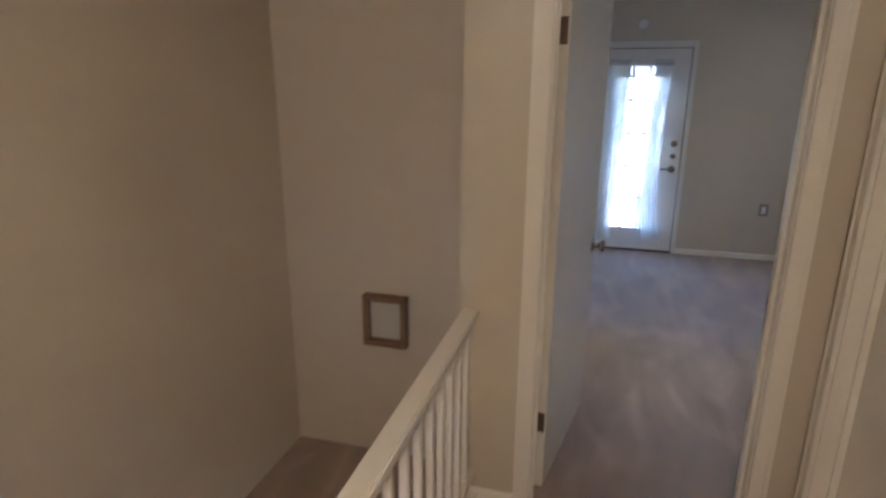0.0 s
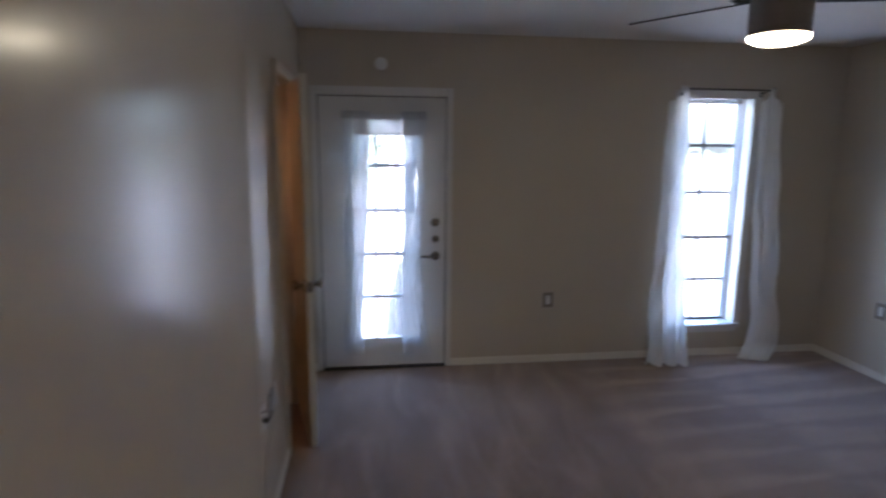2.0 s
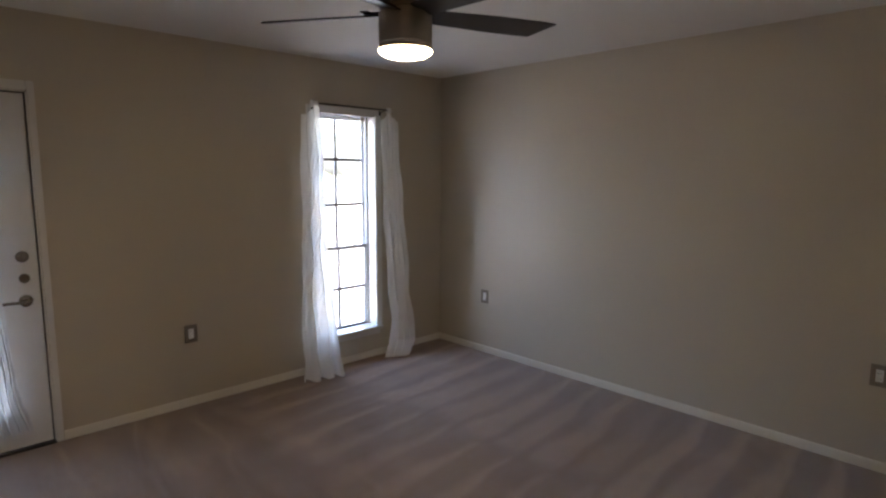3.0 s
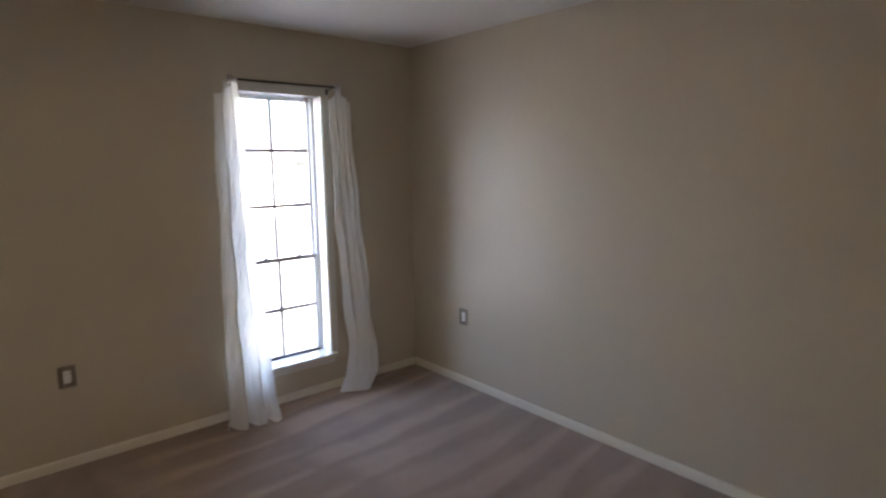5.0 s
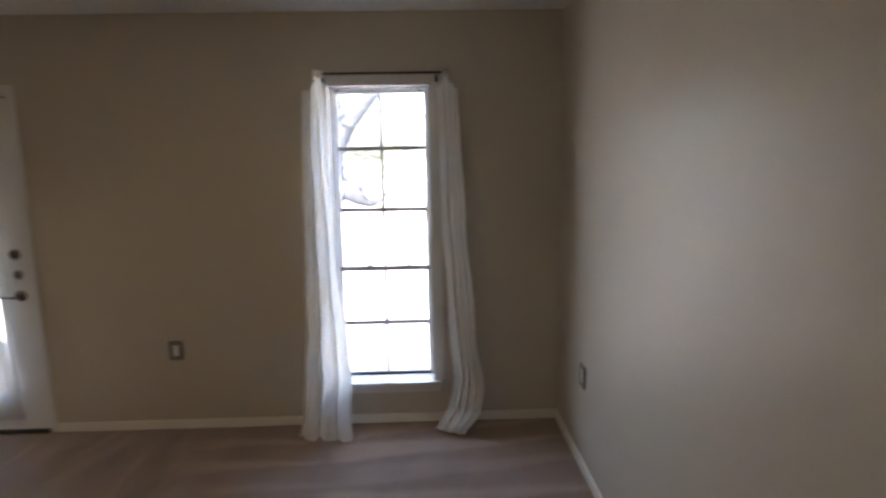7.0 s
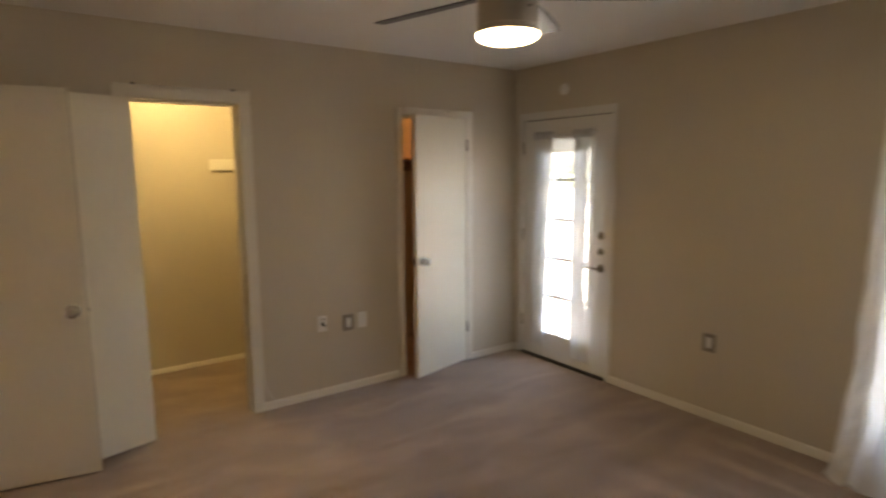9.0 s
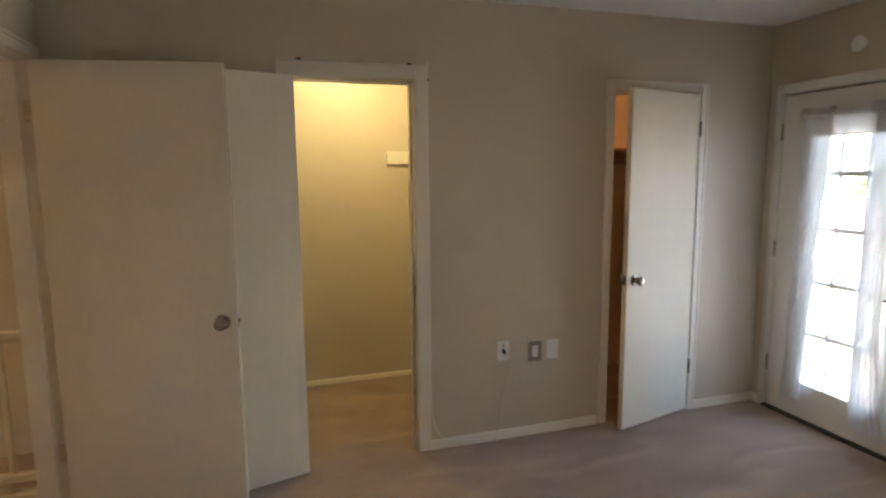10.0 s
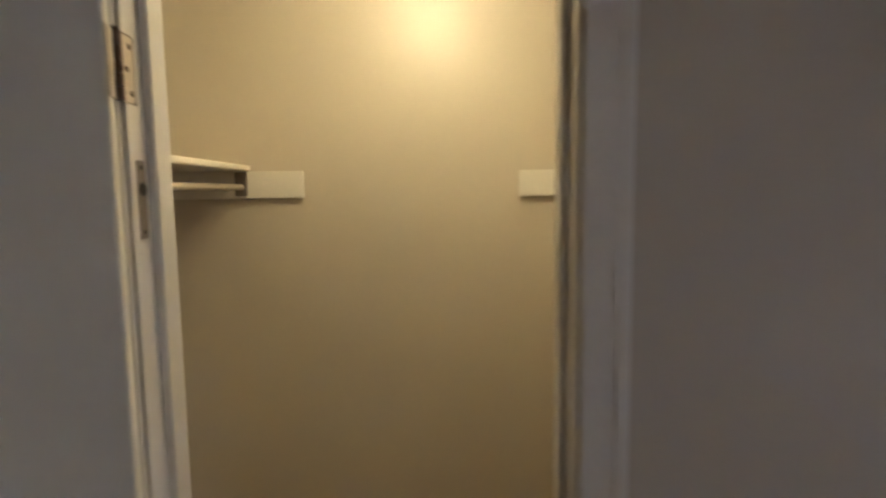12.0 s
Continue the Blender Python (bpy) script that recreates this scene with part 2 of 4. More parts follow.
SIDING = mottled("pale_siding", (0.74, 0.74, 0.74), 0.7, spread=0.08, large=0.8, fine=20.0, bump=0.2)
SHINGLE = mottled("roof_shingle", (0.22, 0.21, 0.2), 0.9, spread=0.3, large=1.0, fine=14.0, bump=0.5)
CARPET = carpet_material()
SHEER = cloth_material("sheer_cloth", (0.70, 0.70, 0.69), 0.05, 0.13)
LINEN = cloth_material("linen_cloth", (0.90, 0.885, 0.85), 0.05, 0.42)
GLASS = glass_material()
BOWL = lamp_material("lamp_bowl", (1.0, 0.81, 0.48), FAN_LIGHT)
GLOBE_HALL = lamp_material("hall_globe", (1.0, 0.72, 0.42), HALL_LIGHT)
GLOBE_CLOSET = lamp_material("closet_globe", (1.0, 0.82, 0.40), CLOSET_LIGHT)
GLOBE_STORE = lamp_material("store_globe", (1.0, 0.45, 0.16), STORE_LIGHT)


# ---- mesh helpers ----
def box(bm, x0, x1, y0, y1, z0, z1):
    v = [bm.verts.new((x, y, z)) for x in (x0, x1) for y in (y0, y1) for z in (z0, z1)]
    for q in ((0, 1, 3, 2), (4, 6, 7, 5), (0, 4, 5, 1), (2, 3, 7, 6), (0, 2, 6, 4), (1, 5, 7, 3)):
        bm.faces.new([v[i] for i in q])
    return v


def soft_box(x0, x1, y0, y1, z0, z1, r=0.003, seg=2):
    bm = bmesh.new()
    box(bm, x0, x1, y0, y1, z0, z1)
    bmesh.ops.recalc_face_normals(bm, faces=bm.faces)
    bmesh.ops.bevel(bm, geom=list(bm.edges), offset=r, segments=seg, affect='EDGES', clamp_overlap=True)
    return bm


def join(*parts):
    out = bmesh.new()
    for b in parts:
        me = bpy.data.meshes.new("tmp")
        b.to_mesh(me)
        b.free()
        out.from_mesh(me)
        bpy.data.meshes.remove(me)
    return out


def moved(bm, m):
    bmesh.ops.transform(bm, matrix=m, verts=bm.verts)
    return bm


def lathe(profile, seg=32):
    """A turned shape round the z axis; profile: (radius, height) pairs."""
    bm = bmesh.new()
    rings = []
    for r, z in profile:
        if r < 1e-6:
            rings.append([bm.verts.new((0, 0, z))])
        else:
            rings.append([bm.verts.new((r * math.cos(2 * math.pi * k / seg), r * math.sin(2 * math.pi * k / seg), z)) for k in range(seg)])
    for a, b in zip(rings, rings[1:]):
        for k in range(seg):
            j = (k + 1) % seg
            q = [a[k % len(a)], a[j % len(a)], b[j % len(b)], b[k % len(b)]]
            q = list(dict.fromkeys(q))
            if len(q) > 2:
                bm.faces.new(q)
    bmesh.ops.recalc_face_normals(bm, faces=bm.faces)
    return bm


def tube(points, radii, seg=10):
    """A round tube along a line of points."""
    bm = bmesh.new()
    pts = [Vector(p) for p in points]
    if not isinstance(radii, (list, tuple)):
        radii = [radii] * len(pts)
    rings, side = [], None
    for i, p in enumerate(pts):
        d = (pts[min(i + 1, len(pts) - 1)] - pts[max(i - 1, 0)]).normalized()
        if side is None:
            side = d.orthogonal().normalized()
        side = (side - d * side.dot(d)).normalized()
        up = d.cross(side)
        rings.append([bm.verts.new(p + radii[i] * (side * math.cos(2 * math.pi * k / seg) + up * math.sin(2 * math.pi * k / seg))) for k in range(seg)])
    for a, b in zip(rings, rings[1:]):
        for k in range(seg):
            j = (k + 1) % seg
            bm.faces.new((a[k], a[j], b[j], b[k]))
    bm.faces.new(rings[0][::-1])
    bm.faces.new(rings[-1])
    bmesh.ops.recalc_face_normals(bm, faces=bm.faces)
    return bm


def bend(points, n=8):
    """A smooth line through the points."""
    p = [Vector(q) for q in points]
    p = [2 * p[0] - p[1]] + p + [2 * p[-1] - p[-2]]
    out = []
    for i in range(1, len(p) - 2):
        for k in range(n):
            t = k / n
            out.append(0.5 * (2 * p[i] + (p[i + 1] - p[i - 1]) * t + (2 * p[i - 1] - 5 * p[i] + 4 * p[i + 1] - p[i + 2]) * t * t
                              + (3 * p[i] - p[i - 1] - 3 * p[i + 1] + p[i + 2]) * t ** 3))
    return out + [p[-2]]


def mesh_object(name, bm, material, smooth=35):
    me = bpy.data.meshes.new(name)
    bmesh.ops.recalc_face_normals(bm, faces=bm.faces)
    bm.to_mesh(me)
    bm.free()
    me.materials.append(material)
    if smooth:
        me.shade_smooth()
        me.set_sharp_from_angle(angle=radians(smooth))
    return new(name, me)


def part(name, bm, material, parent, label="", smooth=35):
    ob = mesh_object(name, bm, material, smooth)
    ob.parent = parent
    if label:
        tagged(ob, label)
    return ob


def thing(name, label, category, group="", kind="", at=None):
    ob = new(name)
    ob.empty_display_size = 0.1
    if at is not None:
        ob.matrix_world = at
    return tagged(ob, label, category, group, kind)


def solid(name, bm, material, label, category, kind="structure", smooth=35):
    return tagged(mesh_object(name, bm, material, smooth), label, category, kind=kind)


def wall_mesh(axis, a0, a1, b0, b1, z0, z1, holes=()):
    """A wall that runs along an axis ('x' or 'y') from a0 to a1, between b0 and b1 across; holes: (from, to, bottom, top)."""
    us = sorted({a0, a1, *[h[0] for h in holes], *[h[1] for h in holes]})
    zs = sorted({z0, z1, *[h[2] for h in holes], *[h[3] for h in holes]})
    us = [u for u in us if a0 <= u <= a1]
    zs = [z for z in zs if z0 <= z <= z1]
    bm = bmesh.new()

    def full(i, k):
        if not (0 <= i < len(us) - 1 and 0 <= k < len(zs) - 1):
            return False
        u, z = (us[i] + us[i + 1]) / 2, (zs[k] + zs[k + 1]) / 2
        return not any(h[0] < u < h[1] and h[2] < z < h[3] for h in holes)

    def at(u, b, z):
        return bm.verts.new((u, b, z) if axis == "x" else (b, u, z))

    for i in range(len(us) - 1):
        for k in range(len(zs) - 1):
            if not full(i, k):
                continue
            u0, u1, w0, w1 = us[i], us[i + 1], zs[k], zs[k + 1]
            for b in (b0, b1):
                bm.faces.new((at(u0, b, w0), at(u1, b, w0), at(u1, b, w1), at(u0, b, w1)))
            for di, dk, p, q in ((-1, 0, (u0, w0), (u0, w1)), (1, 0, (u1, w0), (u1, w1)), (0, -1, (u0, w0), (u1, w0)), (0, 1, (u0, w1), (u1, w1))):
                if not full(i + di, k + dk):
                    bm.faces.new((at(p[0], b0, p[1]), at(q[0], b0, q[1]), at(q[0], b1, q[1]), at(p[0], b1, p[1])))
    bmesh.ops.remove_doubles(bm, verts=bm.verts, dist=1e-5)
    return bm


# ---- the room, the closets and the stair hall ----
H = 2.44
W = 4.15
wall = lambda name, label, *a, **k: solid(name, wall_mesh(*a, **k), WALL, label, "wall", smooth=0)
wall("wall_north", "greige painted outside wall with a glazed door and a tall window", "x", -1.34, 4.27, 0, 0.2, -3.1, 2.7,
     holes=((0.104, 1.024, -0.02, 2.012), (2.80, 3.39, 0.25, 2.042)))
wall("wall_east", "plain greige painted bedroom wall", "y", -4.12, 0, W, W + 0.12, -0.2, 2.7)
wall("wall_west", "greige painted bedroom wall with two closet doorways", "y", -3.64, 0, -0.12, 0, -0.2, 2.7,
     holes=((-2.96, -2.345, -0.3, 2.022), (-1.15, -0.545, -0.3, 2.015)))
wall("wall_south", "greige painted wall with the bedroom doorway", "x", -0.185, 4.27, -4.12, -4.0, -0.2, 2.7,
     holes=((0.104, 0.872, -0.3, 2.025),))
wall("wall_return", "greige painted end of the wall beside the stairs", "y", -4.0, -3.64, -0.185, 0, -0.2, 2.7)
wall("wall_stair_north", "greige painted stairwell wall", "x", -1.34, -0.12, -3.64, -3.48, -3.0, 2.7)
wall("wall_stair_west", "greige painted stairwell wall", "y", -9.4, -3.64, -1.34, -1.2, -3.0, 2.7)
wall("wall_hall_east", "greige painted hall wall with a closed door", "y", -9.4, -4.12, 1.03, 1.15, -0.2, 2.7,
     holes=((-4.97, -4.205, -0.3, 2.045),))
wall("wall_hall_south", "greige painted end wall of the hall", "x", -1.34, 1.16, -9.52, -9.4, -3.0, 2.7)
wall("wall_side_room", "greige painted wall behind the hall door", "y", -5.2, -4.12, 1.6, 1.7, -0.2, 2.7)
wall("wall_closet_back", "pale yellow lit back wall of the closet", "y", -3.48, -1.62, -1.34, -1.22, -0.2, 2.7)
wall("wall_closet_north", "painted wall between the two closets", "x", -1.22, -0.12, -1.79, -1.69, -0.2, 2.7)
wall("wall_store_back", "painted back wall of the small closet", "y", -1.69, 0, -1.0, -0.9, -0.2, 2.7)

bm = bmesh.new()
box(bm, -1.34, 4.27, -3.56, 0.1, -0.2, 0)
box(bm, -0.184, 4.27, -4.12, -3.56, -0.2, 0)
bedroom_floor = solid("floor", bm, CARPET, "taupe cut-pile carpet with vacuum strokes", "carpet", smooth=0)
bm = bmesh.new()
box(bm, -0.21, 1.7, -9.52, -4.12, -0.2, 0)
solid("floor_hall", bm, CARPET, "taupe cut-pile hall carpet", "carpet", smooth=0)
bm = bmesh.new()
box(bm, -1.46, 4.27, -9.52, 0.2, H, H + 0.12)
solid("ceiling", bm, CEIL, "white textured ceiling", "ceiling", smooth=0)

# stairs: a landing one step down, then steps that go down along the wall
bm = bmesh.new()
box(bm, -1.2, -0.21, -5.1, -3.64, -0.45, -0.225)
for i in range(9):
    top = -0.225 - 0.19 * (i + 1)
    y1 = -5.1 - 0.245 * i
    box(bm, -1.2, -0.21, y1 - 0.26, y1, top - 0.25, top)
solid("stairs", bm, CARPET, "taupe carpeted stairs going down beside the hall", "stairs", smooth=0)
bm = bmesh.new()
box(bm, -1.2, -0.21, -9.4, -7.305, -2.135, -1.935)
solid("floor_lower", bm, CARPET, "taupe carpeted floor at the foot of the stairs", "carpet", smooth=0)


# ---- trim ----
def baseboard(axis, a0, a1, b, out, h=0.055, t=0.013):
    """A low board along a wall: a flat face with a rounded top edge."""
    bm = bmesh.new()
    prof = [(0.001, 0.0), (t, 0.0), (t, h - 0.012), (t * 0.75, h - 0.004), (t * 0.4, h), (0.001, h)]
    ends = []
    for a in (a0, a1):
        ends.append([bm.verts.new((a, b + out * d, z) if axis == "x" else (b + out * d, a, z)) for d, z in prof])
    for k in range(len(prof)):
        j = (k + 1) % len(prof)
        bm.faces.new((ends[0][k], ends[0][j], ends[1][j], ends[1][k]))
    bm.faces.new(ends[0])
    bm.faces.new(ends[1][::-1])
    return solid("baseboard", bm, TRIM, "low cream painted baseboard along the wall", "baseboard", smooth=30)


baseboard("x", 1.066, W, 0, -1)
baseboard("x", 0.0, 0.062, 0, -1)
baseboard("y", -4.0, -0.013, W, -1)
baseboard("y", -0.489, -0.013, 0, 1)
baseboard("y", -2.28, -1.215, 0, 1)
baseboard("y", -4.0, -3.028, 0, 1)
baseboard("x", 0.934, W, -4.0, 1)
baseboard("y", -3.48, -1.79, -1.22, 1, h=0.036)
baseboard("x", -1.207, -0.12, -3.48, 1, h=0.036)
baseboard("x", -1.207, -0.12, -1.79, -1, h=0.036)
baseboard("x", -0.185, 0.043, -4.12, -1)
baseboard("y", -9.4, -5.04, 1.03, -1)


def casing(axis, a0, a1, top, b, out, depth, wide=0.063, thick=0.016, far=True):
    """The frame of a doorway: moulded boards on the wall's face(s), a lining and a stop."""
    side = 1 if out > 0 else -1

    def bx(u0, u1, d0, d1, z0, z1, r=0.003):
        lo, hi = sorted((b + side * d0, b + side * d1))
        return soft_box(u0, u1, lo, hi, z0, z1, r) if axis == "x" else soft_box(lo, hi, u0, u1, z0, z1, r)

    ob = thing("trim", "cream painted moulded door casing on the wall", "door casing", kind="structure")
    faces = [(0.0005, thick)] + ([(-depth - thick, -depth - 0.0005)] if far else [])
    for d0, d1 in faces:
        n0, n1 = (d1 - 0.0045, d1 + 0.004) if d0 >= 0 else (d0 - 0.004, d0 + 0.0045)
        for u0, u1, w0, w1 in ((a0 - wide, a0 - 0.001, a0 - wide, a0 - wide + 0.018), (a1 + 0.001, a1 + wide, a1 + wide - 0.018, a1 + wide)):
            part("casing_board", join(bx(u0, u1, d0, d1, 0.001, top + wide - 0.0005), bx(w0, w1, n0, n1, 0.001, top + wide - 0.0005)), TRIM, ob)
        part("casing_board", join(bx(a0 - 0.0005, a1 + 0.0005, d0, d1 - 0.0006, top + 0.001, top + wide),
                                  bx(a0 - 0.0005, a1 + 0.0005, n0, n1, top + wide - 0.018, top + wide)), TRIM, ob)
    t = 0.004
    part("door_lining", join(bx(a0 - 0.0005, a0 + t, 0.002, -depth - 0.002, 0.001, top - 0.001, 0.001),
                             bx(a1 - t, a1 + 0.0005, 0.002, -depth - 0.002, 0.001, top - 0.001, 0.001),
                             bx(a0 + t, a1 - t, 0.002, -depth - 0.002, top - t, top + 0.0005, 0.001)), TRIM, ob)
    s0, s1 = -0.048, -0.082
    part("door_stop", join(bx(a0 + t, a0 + t + 0.012, s0, s1, 0.001, top - t, 0.002),
                           bx(a1 - t - 0.012, a1 - t, s0, s1, 0.001, top - t, 0.002),
                           bx(a0 + t, a1 - t, s0, s1, top - t - 0.012, top - t, 0.002)), TRIM, ob)
    return ob


closet_trim = casing("y", -2.96, -2.345, 2.022, 0.0, 1, 0.12, wide=0.066)
casing("y", -1.15, -0.545, 2.015, 0.0, 1, 0.12, wide=0.055)
entry_trim = casing("x", 0.104, 0.872, 2.025, -4.0, 1, 0.12, wide=0.06)
casing("y", -4.97, -4.205, 2.045, 1.03, -1, 0.12, wide=0.058)


# ---- doors ----
def knob_mesh(reach=0.062):
    """Rose, neck and ball of a round door knob, along +y."""
    prof = [(0.0, 0.0), (0.033, 0.0), (0.034, 0.004), (0.030, 0.009), (0.016, 0.012), (0.0125, 0.018), (0.0125, 0.030),
            (0.020, 0.036), (0.0265, 0.043), (0.0285, 0.050), (0.0275, 0.057), (0.022, reach - 0.001), (0.012, reach), (0.0, reach)]
    return moved(lathe(prof, 28), pose(0, 0, 0, -90))


def hinge_mesh(h=0.089):
    """Barrel with five knuckles and the two leaves at its sides."""
    parts = []
    for k in range(5):
        parts.append(moved(lathe([(0, 0), (0.0062, 0.0005), (0.0066, 0.002), (0.0066, h / 5 - 0.002), (0.0062, h / 5 - 0.0006), (0, h / 5)], 12), pose(0, 0, -h / 2 + k * h / 5)))
    parts.append(moved(lathe([(0, 0), (0.004, 0.001), (0.005, 0.004), (0.0, 0.007)], 10), pose(0, 0, h / 2)))
    return join(*parts)


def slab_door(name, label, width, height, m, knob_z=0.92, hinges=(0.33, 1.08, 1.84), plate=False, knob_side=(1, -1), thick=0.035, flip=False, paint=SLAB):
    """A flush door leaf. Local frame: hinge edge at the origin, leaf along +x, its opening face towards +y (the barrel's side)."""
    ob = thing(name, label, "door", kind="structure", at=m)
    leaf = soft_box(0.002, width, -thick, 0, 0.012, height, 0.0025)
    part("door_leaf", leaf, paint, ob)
    for s in knob_side:
        k = knob_mesh()
        part("door_knob", moved(k, pose(width - 0.062, 0 if s > 0 else -thick, knob_z, 0, 0, 0 if s > 0 else 180)), NICKEL, ob, "round satin nickel knob")
    part("latch_plate", join(soft_box(width - 0.0005, width + 0.0015, -thick / 2 - 0.0125, -thick / 2 + 0.0125, knob_z - 0.028, knob_z + 0.028, 0.0006),
                             soft_box(width, width + 0.009, -thick / 2 - 0.006, -thick / 2 + 0.006, knob_z - 0.008, knob_z + 0.008, 0.002)), NICKEL, ob)
    for z in hinges:
        part("hinge", moved(hinge_mesh(), pose(-0.002, 0.006, z)), BRONZE, ob, "worn bronze butt hinge")
        part("hinge_leaf", soft_box(0.0, 0.0022, -0.03, 0.0, z - 0.0445, z + 0.0445, 0.0005), BRONZE if paint is SLAB else HINGE, ob)
    if flip:
        for o in ob.children:
            o.data.transform(Matrix.Diagonal((1, -1, 1, 1)))
            o.data.flip_normals()
    return ob


# bedroom door: hinged on the doorway's west side, swung about 76 degrees into the room
slab_door("door_1", "white flush bedroom door standing open, satin nickel knob", 0.762, 2.018, pose(0.1135, -3.992, 0, 0, 0, 80.2), knob_z=0.90, hinges=(0.318, 1.815))
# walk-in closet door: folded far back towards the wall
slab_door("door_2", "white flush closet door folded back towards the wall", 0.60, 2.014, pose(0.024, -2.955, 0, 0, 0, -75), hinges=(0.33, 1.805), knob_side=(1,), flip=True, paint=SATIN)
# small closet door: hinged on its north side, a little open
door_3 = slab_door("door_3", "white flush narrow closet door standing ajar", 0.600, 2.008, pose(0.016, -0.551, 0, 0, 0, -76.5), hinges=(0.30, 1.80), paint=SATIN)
slab_door("door_4", "white flush hall door standing shut in its casing", 0.752, 2.035, pose(1.135, -4.213, 0, 0, 0, -90), knob_side=(-1,))
# strike plate and the old mortised plate on the doorways' linings
part("strike_plate", join(soft_box(0.865, 0.8675, -4.035, -4.008, 0.885, 0.945, 0.0006), soft_box(0.8635, 0.866, -4.027, -4.016, 0.903, 0.927, 0.0006)), NICKEL, entry_trim)
for z in (0.318, 1.815):
    part("hinge_leaf", soft_box(0.1076, 0.1102, -4.036, -3.9985, z - 0.0445, z + 0.0445, 0.0006), HINGE, entry_trim, "tan overpainted hinge leaf")
part("strike_plate", soft_box(-0.033, -0.008, -2.3505, -2.348, 0.885, 0.945, 0.0006), NICKEL, closet_trim)
old = part("old_plate", soft_box(-0.034, -0.014, -2.9565, -2.954, 1.575, 1.685, 0.0008), PEWTER, closet_trim, "old worn metal strike plate")
# dark disc on the plate stands for the shade inside its hole
part("latch_hole", moved(lathe([(0, 0), (0.009, 0), (0.010, 0.0015), (0.007, 0.003), (0, 0.003)], 14), pose(-0.024, -2.954, 1.645, -90)), IRON, old)
for z in (1.675, 1.585):
    part("screw", moved(lathe([(0, 0), (0.0036, 0), (0.003, 0.001), (0, 0.0012)], 10), pose(-0.024, -2.954, z, -90)), IRON, old)
for z in (0.33, 1.805):
    painted = part("hinge_leaf", soft_box(-0.022, 0.012, -2.9565, -2.9542, z - 0.0445, z + 0.0445, 0.0006), HINGE, closet_trim, "cream overpainted hinge leaf")
    part("worn_edge", join(soft_box(-0.0255, -0.022, -2.9565, -2.9546, z - 0.0455, z + 0.0455, 0.0005), soft_box(-0.022, 0.012, -2.9565, -2.9548, z + 0.0445, z + 0.047, 0.0005)), BRONZE, painted)
    for dx, dz in ((-0.013, 0.031), (-0.004, 0.0), (-0.013, -0.031)):
        part("screw", moved(lathe([(0, 0), (0.0042, 0), (0.0038, 0.0009), (0, 0.0012)], 10), pose(dx, -2.9542, z + dz, -90)), BRONZE, painted)


def glazed_door():
    """White outside door with a fifteen-light glazed panel."""
    ob = thing("door_5", "white glazed outside door, shut, with nickel lock and lever", "door", kind="structure")
    x0, x1, z0, z1, y0, y1 = 0.116, 1.012, 0.018, 2.0, 0.006, 0.05
    gx0, gx1, gz0, gz1 = 0.345, 0.822, 0.235, 1.845
    part("door_leaf", wall_mesh("x", x0, x1, y0, y1, z0, z1, holes=((gx0, gx1, gz0, gz1),)), DOOR, ob, smooth=0)
    f = 0.026
    rim = []
    for a, b, c, d in ((gx0 - f, gx1 + f, gz1 - 0.008, gz1 + f), (gx0 - f, gx1 + f, gz0 - 0.095, gz0 + 0.008), (gx0 - f, gx0 + 0.008, gz0 + 0.008, gz1 - 0.008), (gx1 - 0.008, gx1 + f, gz0 + 0.008, gz1 - 0.008)):
        rim.append(soft_box(a, b, -0.006, 0.012, c, d, 0.004))
    part("glazing_frame", join(*rim), DOOR, ob)
    nx, nz = 3, 5
    for i in range(1, nx):
        x = gx0 + (gx1 - gx0) * i / nx
        part("muntin", soft_box(x - 0.009, x + 0.009, 0.002, 0.034, gz0, gz1, 0.002), VINYL, ob)
    for k in range(1, nz):
        z = gz0 + (gz1 - gz0) * k / nz
        part("muntin", soft_box(gx0, gx1, 0.003, 0.033, z - 0.013, z + 0.013, 0.002), VINYL, ob)
    for i in range(nx):
        for k in range(nz):
            w, h = (gx1 - gx0) / nx, (gz1 - gz0) / nz
            bm = bmesh.new()
            box(bm, gx0 + i * w + 0.006, gx0 + (i + 1) * w - 0.006, 0.015, 0.019, gz0 + k * h + 0.0065, gz0 + (k + 1) * h - 0.0065)
            pane = part("pane", bm, GLASS, ob, smooth=0)
            pane.visible_shadow = False
    part("deadbolt", moved(join(lathe([(0, 0), (0.031, 0), (0.032, 0.005), (0.028, 0.012), (0.012, 0.014), (0, 0.014)], 28),
                                       soft_box(-0.006, 0.006, -0.017, 0.017, 0.012, 0.03, 0.003)), pose(0.942, 0.006, 1.11, 90)), NICKEL, ob, "nickel deadbolt with thumb turn")
    part("deadbolt", moved(join(lathe([(0, 0), (0.026, 0), (0.027, 0.005), (0.023, 0.011), (0, 0.012)], 28),
                                soft_box(-0.004, 0.004, -0.012, 0.012, 0.01, 0.018, 0.002)), pose(0.944, 0.006, 0.988, 90)), NICKEL, ob, "small nickel lock rose")
    part("door_handle", join(moved(lathe([(0, 0), (0.033, 0), (0.034, 0.005), (0.028, 0.011), (0.012, 0.014), (0.011, 0.05), (0, 0.052)], 28), pose(0.942, 0.006, 0.86, 90)),
                             tube(bend([(0.944, -0.046, 0.86), (0.915, -0.05, 0.861), (0.865, -0.05, 0.864), (0.832, -0.043, 0.862)], 5), 0.0085, 12)), NICKEL, ob, "curved nickel lever handle")
    for z in (0.3, 1.05, 1.78):
        part("hinge", moved(hinge_mesh(0.1), pose(0.110, -0.003, z)), NICKEL, ob)
    return ob


